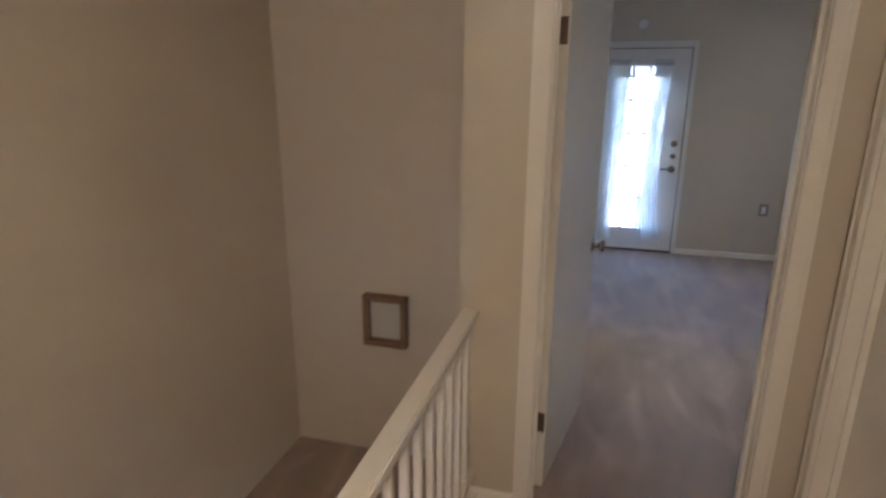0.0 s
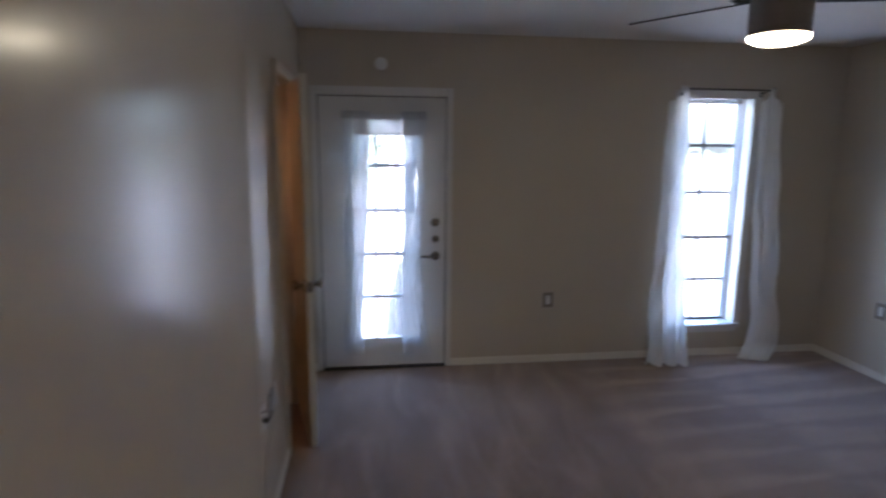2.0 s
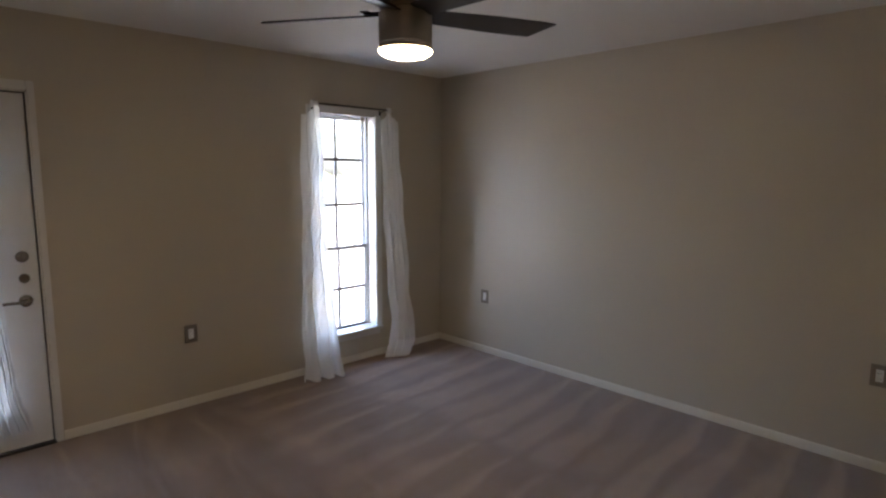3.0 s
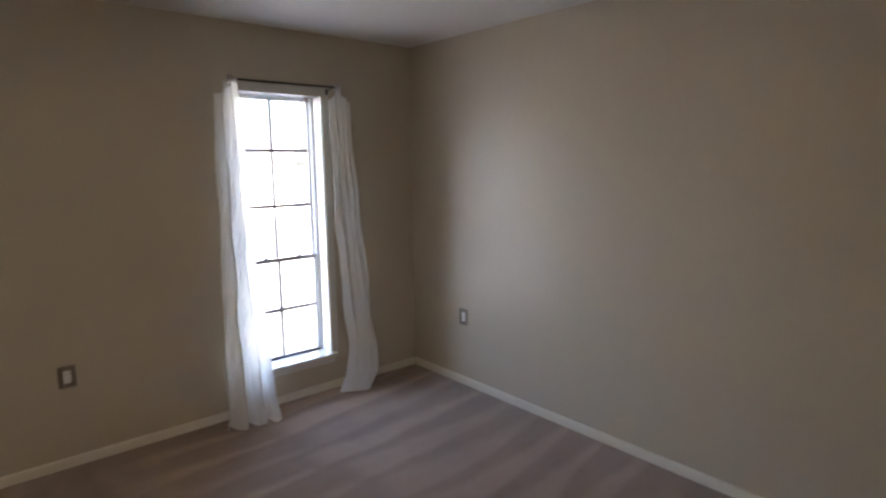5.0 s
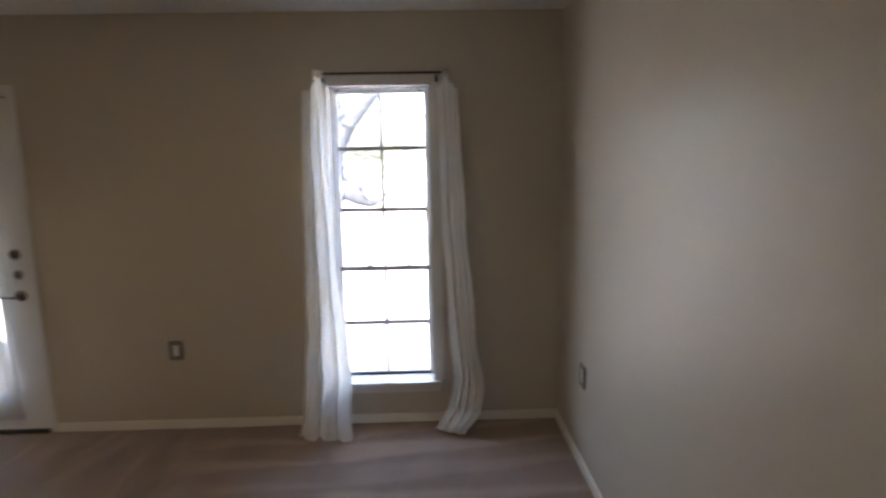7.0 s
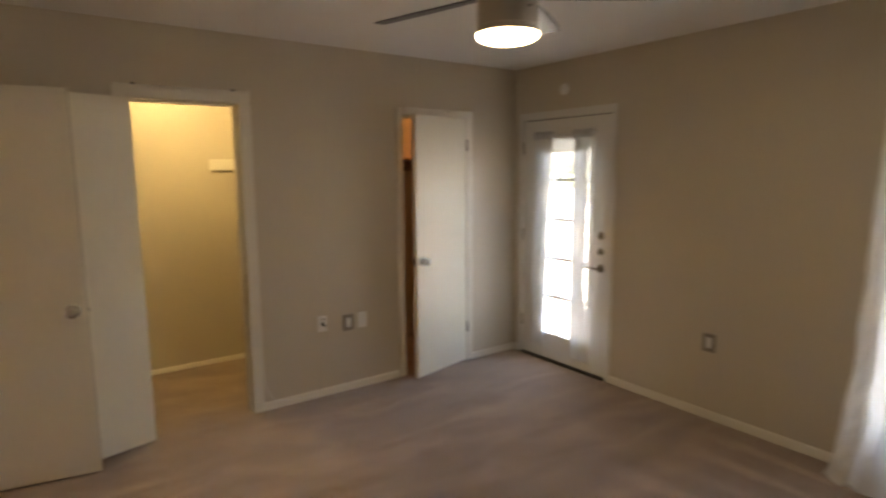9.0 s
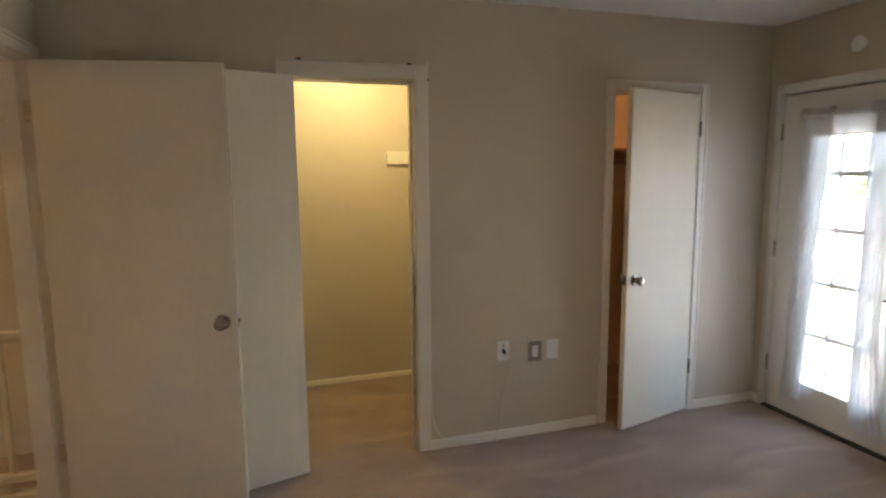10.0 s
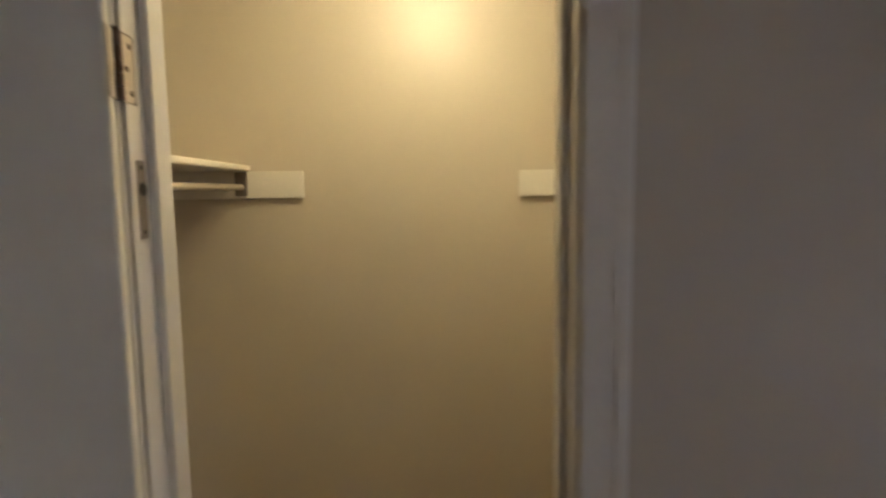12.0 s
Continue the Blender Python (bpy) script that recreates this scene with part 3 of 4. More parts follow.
def glazed_door_frame():
    ob = thing("trim", "white painted casing of the outside door", "door casing", kind="structure")
    for a, b, c, d in ((0.064, 0.1035, 0.001, 2.0675), (1.0245, 1.062, 0.001, 2.0675), (0.104, 1.024, 2.013, 2.067)):
        part("casing_board", soft_box(a, b, -0.018, -0.0005, c, d, 0.004), DOOR, ob)
    part("door_lining", join(soft_box(0.1035, 0.110, -0.012, 0.2, 0.001, 2.007, 0.001), soft_box(1.018, 1.0245, -0.012, 0.2, 0.001, 2.007, 0.001),
                             soft_box(0.110, 1.018, -0.012, 0.2, 2.006, 2.0125, 0.001)), DOOR, ob)
    part("weather_strip", join(soft_box(0.110, 0.120, 0.051, 0.07, 0.02, 2.006, 0.002), soft_box(1.008, 1.018, 0.051, 0.07, 0.02, 2.006, 0.002),
                               soft_box(0.120, 1.008, 0.051, 0.07, 1.996, 2.006, 0.002)), RUBBER, ob)
    part("threshold", soft_box(0.1045, 1.0235, -0.025, 0.2, 0.001, 0.017, 0.004), RUBBER, ob, "dark metal threshold")


glazed_door()
glazed_door_frame()

blind = thing("mini_blind", "raised white mini blind at the top of the door glass", "blind")
part("head_rail", soft_box(0.352, 0.815, -0.035, -0.008, 1.845, 1.868, 0.003), VINYL, blind)
for k in range(14):
    part("slat", soft_box(0.357, 0.81, -0.034, -0.010, 1.752 + k * 0.0064, 1.7565 + k * 0.0064, 0.0004, 1), VINYL, blind)
part("bottom_rail", soft_box(0.357, 0.81, -0.034, -0.010, 1.737, 1.75, 0.003), VINYL, blind)


# ---- window ----
def window():
    ob = thing("window_1", "tall white ten-pane double-hung window", "window", kind="structure")
    x0, x1, z0, z1 = 2.80, 3.39, 0.25, 2.042
    mid = 0.957
    fr = 0.02
    part("window_frame", join(soft_box(x0, x0 + fr, 0.10, 0.19, z0, z1, 0.002), soft_box(x1 - fr, x1, 0.10, 0.19, z0, z1, 0.002),
                              soft_box(x0 + fr, x1 - fr, 0.10, 0.19, z1 - 0.012, z1, 0.002), soft_box(x0 + fr, x1 - fr, 0.10, 0.19, z0, z0 + 0.018, 0.002)), VINYL, ob)
    for name, a, b, y, bars in (("upper_sash", mid - 0.012, z1 - 0.012, 0.148, (1.318, 1.688)), ("lower_sash", z0 + 0.018, mid + 0.014, 0.125, (0.609,))):
        s = 0.016
        u0, u1 = x0 + fr, x1 - fr
        sash = part(name, join(soft_box(u0, u0 + s, y - 0.01, y + 0.01, a, b, 0.002), soft_box(u1 - s, u1, y - 0.01, y + 0.01, a, b, 0.002),
                               soft_box(u0 + s, u1 - s, y - 0.01, y + 0.01, b - 0.022, b, 0.002), soft_box(u0 + s, u1 - s, y - 0.01, y + 0.01, a, a + 0.022, 0.002)), VINYL, ob)
        c0, c1, d0, d1 = u0 + s, u1 - s, a + 0.022, b - 0.022
        xm = (c0 + c1) / 2
        if name == "lower_sash":
            part("meeting_rail", soft_box(u0, u1, y - 0.016, y - 0.0102, b - 0.028, b, 0.0015), BACKLIT_VINYL, sash, "sash meeting rail, greyed in its colour as if backlit")
        # bars darker than the sash: backlit shade in their colour
        part("muntin", soft_box(xm - 0.0105, xm + 0.0105, y - 0.008, y + 0.008, d0, d1, 0.001), BACKLIT_VINYL, sash)
        for z in bars:
            part("muntin", soft_box(c0, c1, y - 0.0075, y + 0.0075, z - 0.012, z + 0.012, 0.001), BACKLIT_VINYL, sash)
        edges = (d0, *bars, d1)
        for p, q in ((c0, xm - 0.0055), (xm + 0.0055, c1)):
            for e0, e1 in zip(edges, edges[1:]):
                bm = bmesh.new()
                box(bm, p, q, y - 0.002, y + 0.002, e0 + 0.0055, e1 - 0.0055)
                pane = part("pane", bm, GLASS, sash, smooth=0)
                pane.visible_shadow = False
    # flat casing boards round the opening, above the stool
    for a, b, c, d in ((x0 - 0.056, x0 - 0.0005, 0.271, z1 + 0.05), (x1 + 0.0005, x1 + 0.056, 0.271, z1 + 0.05), (x0 - 0.0005, x1 + 0.0005, z1 + 0.0005, z1 + 0.05)):
        part("casing_board", soft_box(a, b, -0.016, -0.0005, c, d, 0.003), DOOR, ob)
    part("jamb_lining", join(soft_box(x0 - 0.0005, x0 + 0.005, -0.010, 0.0995, 0.271, z1 - 0.001, 0.001), soft_box(x1 - 0.005, x1 + 0.0005, -0.010, 0.0995, 0.271, z1 - 0.001, 0.001),
                             soft_box(x0 + 0.005, x1 - 0.005, -0.010, 0.0995, z1 - 0.005, z1 + 0.0005, 0.001)), DOOR, ob)
    for x in (3.0, 3.24):
        part("sash_lock", join(soft_box(x - 0.02, x + 0.02, 0.108, 0.135, mid + 0.0145, mid + 0.02, 0.002), soft_box(x - 0.008, x + 0.014, 0.112, 0.125, mid + 0.02, mid + 0.03, 0.003)), VINYL, ob)
    part("weather_strip", soft_box(x0 + fr, x1 - fr, 0.106, 0.114, z0 + 0.0185, z0 + 0.03, 0.002), RUBBER, ob, "dark strip under the lower sash")
    part("window_sill", join(soft_box(x0 + 0.001, x1 - 0.001, -0.001, 0.0995, 0.242, 0.27, 0.002), soft_box(2.76, 3.435, -0.046, -0.0005, 0.242, 0.2705, 0.006)), DOOR, ob, "white painted window stool")
    part("apron", soft_box(2.775, 3.42, -0.014, -0.0005, 0.197, 0.2415, 0.003), DOOR, ob)
    for x in (2.85, 3.335):
        part("blind_bracket", join(soft_box(x - 0.014, x + 0.014, 0.07, 0.099, z1 - 0.004, z1 - 0.0005, 0.001), soft_box(x - 0.014, x - 0.011, 0.07, 0.099, z1 - 0.035, z1 - 0.004, 0.0008),
                                   soft_box(x + 0.011, x + 0.014, 0.07, 0.099, z1 - 0.035, z1 - 0.004, 0.0008), soft_box(x - 0.011, x + 0.011, 0.093, 0.099, z1 - 0.03, z1 - 0.018, 0.001)), PEWTER, ob, "small empty blind bracket")
    return ob


window()

rod = thing("curtain_rod", "thin dark metal curtain rod on brackets above the window", "curtain rod")
part("rod", tube([(2.765, -0.075, 2.096), (3.497, -0.075, 2.096)], 0.006, 12), IRON, rod)
for x in (2.79, 3.43):
    part("bracket", join(tube(bend([(x, -0.016, 2.078), (x, -0.045, 2.078), (x, -0.075, 2.088)], 4), 0.004, 8), soft_box(x - 0.009, x + 0.009, -0.0195, -0.0162, 2.05, 2.09, 0.001)), IRON, rod)
for x in (2.763, 3.499):
    part("finial", moved(lathe([(0, -0.006), (0.0065, -0.004), (0.0072, 0), (0.0065, 0.004), (0, 0.006)], 14), pose(x, -0.075, 2.096, 0, 90)), IRON, rod)


def lerp_table(rows, v):
    """Values between the rows (v, ...) at v."""
    for a, b in zip(rows, rows[1:]):
        if v <= b[0]:
            t = (v - a[0]) / (b[0] - a[0])
            t = t * t * (3 - 2 * t) * 0.5 + t * 0.5
            return [p + (q - p) * t for p, q in zip(a[1:], b[1:])]
    return list(rows[-1][1:])


def drape(rows, top, bottom, folds, seed, nu=110, nv=130, rip=1.0, frill=0.0, crease=1.0, sag=0.0, peak=0.5, tilt=0.0):
    """A hanging gathered cloth, whose far edge may stand out from the wall by tilt. rows: (way down 0..1, left x, right x, middle y, fold depth)."""
    rnd = random.Random(seed)
    ph = [rnd.uniform(0, 6.28) for _ in range(8)]
    bm = bmesh.new()
    grid = []
    for j in range(nv + 1):
        v = j / nv
        xl, xr, ym, dep = lerp_table(rows, v)
        line = []
        for i in range(nu + 1):
            u = i / nu
            w = u + 0.035 * math.sin(5.1 * u + ph[0] + 1.6 * v) + 0.02 * math.sin(11 * u + ph[1])
            f = math.sin(2 * math.pi * folds * w + ph[2] + 0.9 * v) + 0.45 * math.sin(2 * math.pi * folds * 1.9 * w + ph[3] - 1.3 * v) * rip
            wob = 0.006 * math.sin(9 * v + ph[4] + 3 * u) + 0.004 * math.sin(21 * v + ph[5] + 7 * u)
            x = xl + (xr - xl) * u + 0.35 * dep * math.cos(2 * math.pi * folds * w + ph[6]) + wob * v
            y = ym - dep * f * 0.7 - wob - tilt * (u - 0.5)
            c1 = noise.noise(Vector((u * 4.5 + ph[0], v * 9 + ph[1], seed)))
            c2 = noise.noise(Vector((u * 9 + ph[2] + 3 * v, v * 26 + 6 * u, seed + 3.3)))
            y -= crease * (0.022 * c1 + 0.011 * (1 - 2 * abs(c2))) * min(1, 6 * v)
            x += crease * 0.012 * noise.noise(Vector((v * 8 + ph[3], u * 1.5, seed + 7))) * min(1, 5 * v)
            drop = sag * min(1, 2.2 * abs(u - peak)) ** 0.7
            z = top - drop + (bottom - top + drop) * v
            if v > 0.86:
                z += 0.014 * (v - 0.86) / 0.14 * math.sin(2 * math.pi * folds * w + ph[7])
            if v < 0.03 and frill:
                y += frill * math.sin(40 * u)
            line.append(bm.verts.new((x, min(y, -0.022), max(z, 0.006))))
        grid.append(line)
    for j in range(nv):
        for i in range(nu):
            bm.faces.new((grid[j][i], grid[j][i + 1], grid[j + 1][i + 1], grid[j + 1][i]))
    return bm


def curtain(rows, top, bottom, folds, seed, material, label, heading, pleat=False, **k):
    ob = thing("curtain", label, "curtain", "curtains")
    part("cloth", drape(rows, top, bottom, folds, seed, **k), material, ob, smooth=180)
    a, b, y = heading
    bm = bmesh.new()
    n = 48
    rings = []
    for i in range(n + 1):
        x = a + (b - a) * i / n
        r = (0.018 if pleat else 0.013) + 0.004 * math.sin(i * 1.9) + 0.003 * math.sin(i * 4.3 + seed)
        rings.append([bm.verts.new((x, y + r * math.cos(t * math.pi / 5), top - 0.002 + r * 1.5 * math.sin(t * math.pi / 5))) for t in range(10)])
    for p, q in zip(rings, rings[1:]):
        for t in range(10):
            bm.faces.new((p[t], p[(t + 1) % 10], q[(t + 1) % 10], q[t]))
    part("heading", bm, GATHER_SHADED if pleat else material, ob, "gathered rod pocket", smooth=180)
    return ob


curtain([(0, 2.672, 2.80, -0.077, 0.010), (0.06, 2.662, 2.805, -0.08, 0.014), (0.25, 2.645, 2.825, -0.086, 0.018), (0.5, 2.632, 2.853, -0.094, 0.021),
         (0.72, 2.62, 2.885, -0.105, 0.025), (0.84, 2.605, 2.892, -0.125, 0.03), (0.92, 2.585, 2.895, -0.16, 0.04), (0.97, 2.565, 2.905, -0.19, 0.05), (1, 2.545, 2.915, -0.205, 0.056)],
        2.095, 0.012, 3.2, 3, LINEN, "white linen-look curtain panel reaching the carpet", (2.748, 2.80, -0.075), sag=0.085, peak=0.8, rip=0.6, crease=0.7, tilt=0.05)
curtain([(0, 3.42, 3.54, -0.077, 0.010), (0.05, 3.425, 3.545, -0.078, 0.014), (0.4, 3.445, 3.575, -0.088, 0.018),
         (0.7, 3.472, 3.622, -0.095, 0.024), (0.86, 3.488, 3.668, -0.105, 0.03), (0.94, 3.455, 3.645, -0.135, 0.034), (1, 3.385, 3.545, -0.18, 0.036)],
        2.095, 0.012, 3.9, 8, LINEN, "white linen-look curtain panel bunched at the carpet", (3.46, 3.497, -0.075), sag=0.09, peak=0.48, rip=0.8, crease=0.4, tilt=0.09)

door_rod = thing("curtain_rod", "slim white sash rod at the top of the outside door", "curtain rod")
part("rod", tube([(0.28, -0.038, 1.875), (0.865, -0.038, 1.875)], 0.005, 10), VINYL, door_rod)
for x in (0.285, 0.86):
    part("bracket", soft_box(x - 0.007, x + 0.007, -0.04, 0.006, 1.865, 1.885, 0.002), VINYL, door_rod)
curtain([(0, 0.285, 0.47, -0.040, 0.006), (0.25, 0.285, 0.458, -0.043, 0.009), (0.6, 0.278, 0.43, -0.045, 0.010), (0.9, 0.27, 0.40, -0.046, 0.011), (1, 0.265, 0.385, -0.046, 0.012)],
        1.875, 0.135, 5, 21, SHEER, "sheer white curtain panel on the outside door", (0.28, 0.472, -0.042), pleat=True, crease=0.45)
curtain([(0, 0.70, 0.868, -0.040, 0.006), (0.08, 0.703, 0.845, -0.042, 0.009), (0.3, 0.705, 0.832, -0.043, 0.010), (0.7, 0.695, 0.835, -0.045, 0.010), (0.88, 0.69, 0.865, -0.046, 0.012), (1, 0.695, 0.915, -0.046, 0.012)],
        1.875, 0.12, 6, 33, SHEER, "sheer white curtain panel on the outside door", (0.69, 0.865, -0.042), pleat=True, crease=0.45)


# ---- ceiling fan ----
def fan():
    ob = thing("ceiling_fan", "brushed metal ceiling fan with five dark blades and a lit bowl", "ceiling fan", at=pose(2.062, -1.964, 0))
    part("canopy", lathe([(0, H - 0.0005), (0.085, H - 0.0005), (0.09, H - 0.01), (0.085, H - 0.05), (0.06, H - 0.07), (0.05, H - 0.09), (0, H - 0.09)], 40), BRUSHED, ob)
    part("downrod", lathe([(0, H - 0.088), (0.052, H - 0.088), (0.052, 2.272), (0, 2.272)], 32), BRUSHED, ob)
    part("motor_housing", moved(lathe([(0, 2.318), (0.07, 2.318), (0.098, 2.312), (0.108, 2.302), (0.108, 2.296), (0.096, 2.294), (0.096, 2.284), (0.111, 2.28), (0.112, 2.274), (0.112, 2.160), (0.109, 2.156), (0.109, 2.148), (0.116, 2.145), (0.117, 2.135), (0.110, 2.132), (0, 2.132)], 48), pose(0, 0, -0.042)), BRUSHED, ob)
    part("light_bowl", moved(lathe([(0.108, 2.136), (0.1125, 2.133), (0.1128, 2.130), (0.106, 2.120), (0.09, 2.111), (0.063, 2.1045), (0.03, 2.102), (0, 2.1015)], 40), pose(0, 0, -0.042)), BOWL, ob, "lit frosted glass bowl")
    for k in range(5):
        bm = bmesh.new()
        n = 16
        rows = []
        for i in range(n + 1):
            r = 0.10 + 0.565 * i / n
            half = 0.05 + 0.018 * min(1, i / 9)
            if i == n:
                half -= 0.006
            skew = 0.034 if i == n else 0
            rows.append([(r + skew, -half, 0.016 * half / 0.068), (r - skew, half, -0.016 * half / 0.068)])
        vs = [[bm.verts.new((x, y, z + dz)) for x, y, z in row for dz in (0.003, -0.003)] for row in rows]
        for a, b in zip(vs, vs[1:]):
            for p, q in ((0, 2), (2, 3), (3, 1), (1, 0)):
                bm.faces.new((a[p], a[q], b[q], b[p]))
        bm.faces.new((vs[0][0], vs[0][1], vs[0][3], vs[0][2]))
        bm.faces.new((vs[-1][0], vs[-1][2], vs[-1][3], vs[-1][1]))
        ang = -21.5 + 72 * k
        blade = part("blade", moved(bm, pose(0, 0, 2.239, 0, 0, ang)), BLADE, ob, "dark satin blade")
        iron = join(soft_box(0.085, 0.175, -0.022, 0.022, 2.2945, 2.300, 0.002), soft_box(0.15, 0.19, -0.036, 0.036, 2.3, 2.304, 0.002))
        part("blade_iron", moved(iron, pose(0, 0, -0.050, 0, 0, ang)), IRON, blade)
    part("pull_chain_hole", moved(lathe([(0, 0), (0.006, 0), (0.006, 0.006), (0, 0.007)], 10), pose(0.111, 0, 2.17, 0, 90)), IRON, ob)
    return ob


fan()


# ---- wall plates ----
def plate(m, kind, label):
    """Local frame: the wall is the plane y=0, the plate faces -y."""
    ob = thing("outlet" if kind != "blank" else "wall_plate", label, "wall plate", at=m)
    if kind == "blank":
        part("cover_plate", soft_box(-0.037, 0.037, -0.007, -0.0005, -0.058, 0.058, 0.003), PLASTIC, ob)
        for z in (0.03, -0.03):
            part("screw", moved(lathe([(0, 0), (0.003, 0), (0.003, 0.001), (0, 0.0015)], 10), pose(0, -0.007, z, 90)), PLASTIC, ob)
        return ob
    if kind == "phone":
        part("cover_plate", soft_box(-0.035, 0.035, -0.006, -0.0005, -0.057, 0.057, 0.003), PLASTIC, ob)
        part("jack", soft_box(-0.009, 0.009, -0.008, -0.005, -0.009, 0.011, 0.001), IRON, ob)
        part("jack", moved(lathe([(0, 0), (0.006, 0), (0.006, 0.009), (0.004, 0.01), (0, 0.01)], 14), pose(0, -0.006, 0.032, 90)), NICKEL, ob)
        return ob
    part("cover_plate", wall_mesh("x", -0.041, 0.041, -0.006, -0.0005, -0.059, 0.059, holes=((-0.0175, 0.0175, -0.034, 0.034),)), PEWTER, ob, "dark pewter cover plate", smooth=0)
    part("plate_rim", join(*[soft_box(*b, 0.0015) for b in ((-0.041, 0.041, -0.009, -0.0055, 0.052, 0.059), (-0.041, 0.041, -0.009, -0.0055, -0.059, -0.052),
                                                            (-0.041, -0.034, -0.009, -0.0055, -0.052, 0.052), (0.034, 0.041, -0.009, -0.0055, -0.052, 0.052))]), PEWTER, ob)
    part("socket", soft_box(-0.0168, 0.0168, -0.0085, -0.001, -0.0333, 0.0333, 0.0015), PLASTIC, ob, "white rectangular socket")
    for z in (0.016, -0.016):
        for x in (-0.006, 0.006):
            part("slot", soft_box(x - 0.001, x + 0.001, -0.0089, -0.0084, z - 0.004, z + 0.004, 0.0002, 1), IRON, ob)
    return ob


OUT = "white socket in a dark pewter wall plate"
plate(pose(1.822, 0, 0.50), "socket", OUT)
plate(pose(W, -0.579, 0.503, 0, 0, -90), "socket", OUT)
plate(pose(W, -3.39, 0.525, 0, 0, -90), "socket", OUT)
plate(pose(0, -1.638, 0.509, 0, 0, 90), "socket", OUT)
plate(pose(0, -1.84, 0.532, 0, 0, 90), "phone", "white phone and cable wall plate with a plugged cable")
plate(pose(0, -1.524, 0.512, 0, 0, 90), "blank", "blank white wall plate beside the socket")

cable = thing("cable", "thin beige cable hanging from the wall plate to the baseboard", "cable")
part("cord", tube(bend([(0.022, -1.835, 0.518), (0.034, -1.818, 0.50), (0.03, -1.812, 0.46), (0.014, -1.832, 0.36), (0.008, -1.862, 0.20), (0.012, -1.875, 0.08), (0.018, -1.88, 0.045)], 6), 0.0022, 8), CORD, cable)
part("plug", join(soft_box(0.007, 0.026, -1.845, -1.829, 0.516, 0.534, 0.002)), IRON, cable, "dark plug")
wire = thing("cable", "thin white wire tacked round the closet casing and along the baseboard", "cable")
run = bend([(0.004, -3.016, 2.094), (0.004, -2.7, 2.0935), (0.004, -2.40, 2.0945), (0.005, -2.285, 2.0935), (0.006, -2.274, 2.075), (0.006, -2.2745, 1.6), (0.006, -2.274, 1.0), (0.006, -2.273, 0.35),
            (0.012, -2.262, 0.17), (0.022, -2.225, 0.085), (0.020, -2.16, 0.048), (0.017, -2.0, 0.028), (0.017, -1.9, 0.02)], 8)
part("cord", tube(run, 0.0024, 8), PLASTIC, wire)
for y, z in ((-2.92, 2.098), (-2.37, 2.098)):
    part("staple", soft_box(0.0005, 0.009, y - 0.012, y + 0.012, z - 0.004, z + 0.006, 0.001), IRON, wire)
part("staple", soft_box(0.0005, 0.010, -2.279, -2.268, 2.02, 2.03, 0.001), IRON, wire)

chime = thing("wall_disc", "small round white plastic disc on the wall above the door", "detector")
part("disc", moved(lathe([(0, 0.0005), (0.043, 0.0005), (0.043, 0.008), (0.039, 0.014), (0.02, 0.017), (0, 0.0175)], 36), pose(0.554, 0, 2.221, 90)), PLASTIC, chime)
part("centre_cap", moved(lathe([(0, 0.017), (0.012, 0.017), (0.011, 0.02), (0, 0.0205)], 24), pose(0.554, 0, 2.221, 90)), PLASTIC, chime)


# ---- hall: railing, picture, lamps ----
rail = thing("railing", "white painted wooden stair railing with square balusters", "railing")
RX = -0.142
part("handrail", join(soft_box(RX - 0.032, RX + 0.032, -9.399, -4.121, 0.802, 0.836, 0.006), soft_box(RX - 0.02, RX + 0.02, -9.399, -4.121, 0.776, 0.802, 0.004)), TRIM, rail)
part("bottom_rail", soft_box(RX - 0.022, RX + 0.022, -9.399, -4.121, 0.10, 0.14, 0.004), TRIM, rail)
part("kerb_board", soft_box(RX - 0.045, RX + 0.05, -9.399, -4.1345, 0.001, 0.045, 0.005), TRIM, rail)
for k in range(46):
    y = -4.2 - 0.113 * k
    part("baluster", soft_box(RX - 0.0125, RX + 0.0125, y - 0.0125, y + 0.0125, 0.139, 0.777, 0.003), TRIM, rail)
for k in range(7):
    y = -4.35 - 0.8 * k
    part("block", soft_box(RX - 0.018, RX + 0.018, y - 0.03, y + 0.03, 0.044, 0.101, 0.003), TRIM, rail)

pic = thing("picture_frame", "small deep brown wooden picture frame with a pale mat", "picture frame")
px0, px1, pz0, pz1, py = -0.783, -0.56, 0.403, 0.665, -3.64
fw = 0.03
for b in ((px0, px1, pz1 - fw, pz1), (px0, px1, pz0, pz0 + fw), (px0, px0 + fw, pz0 + fw, pz1 - fw), (px1 - fw, px1, pz0 + fw, pz1 - fw)):
    bar = part("frame_bar", soft_box(b[0], b[1], py - 0.05, py - 0.0005, b[2], b[3], 0.004), WOOD, pic)
    part("face_strip", soft_box(b[0] + 0.004, b[1] - 0.004, py - 0.0535, py - 0.0495, b[2] + 0.004, b[3] - 0.004, 0.0015), TAN, bar, "paler front face")
part("mat", soft_box(px0 + fw, px1 - fw, py - 0.012, py - 0.002, pz0 + fw, pz1 - fw, 0.001), PAPER, pic, "pale paper mat")


def globe_light(name, label, x, y, r, material):
    ob = thing(name, label, "ceiling light", at=pose(x, y, H))
    part("base", lathe([(0, -0.0005), (r * 0.8, -0.0005), (r * 0.82, -0.012), (r * 0.7, -0.022), (0, -0.022)], 28), PLASTIC, ob)
    part("globe", lathe([(r * 0.6, -0.022), (r * 0.95, -0.04), (r, -0.06), (r * 0.9, -0.085), (r * 0.6, -0.105), (0, -0.112)], 28), material, ob, "lit frosted glass globe")
    return ob


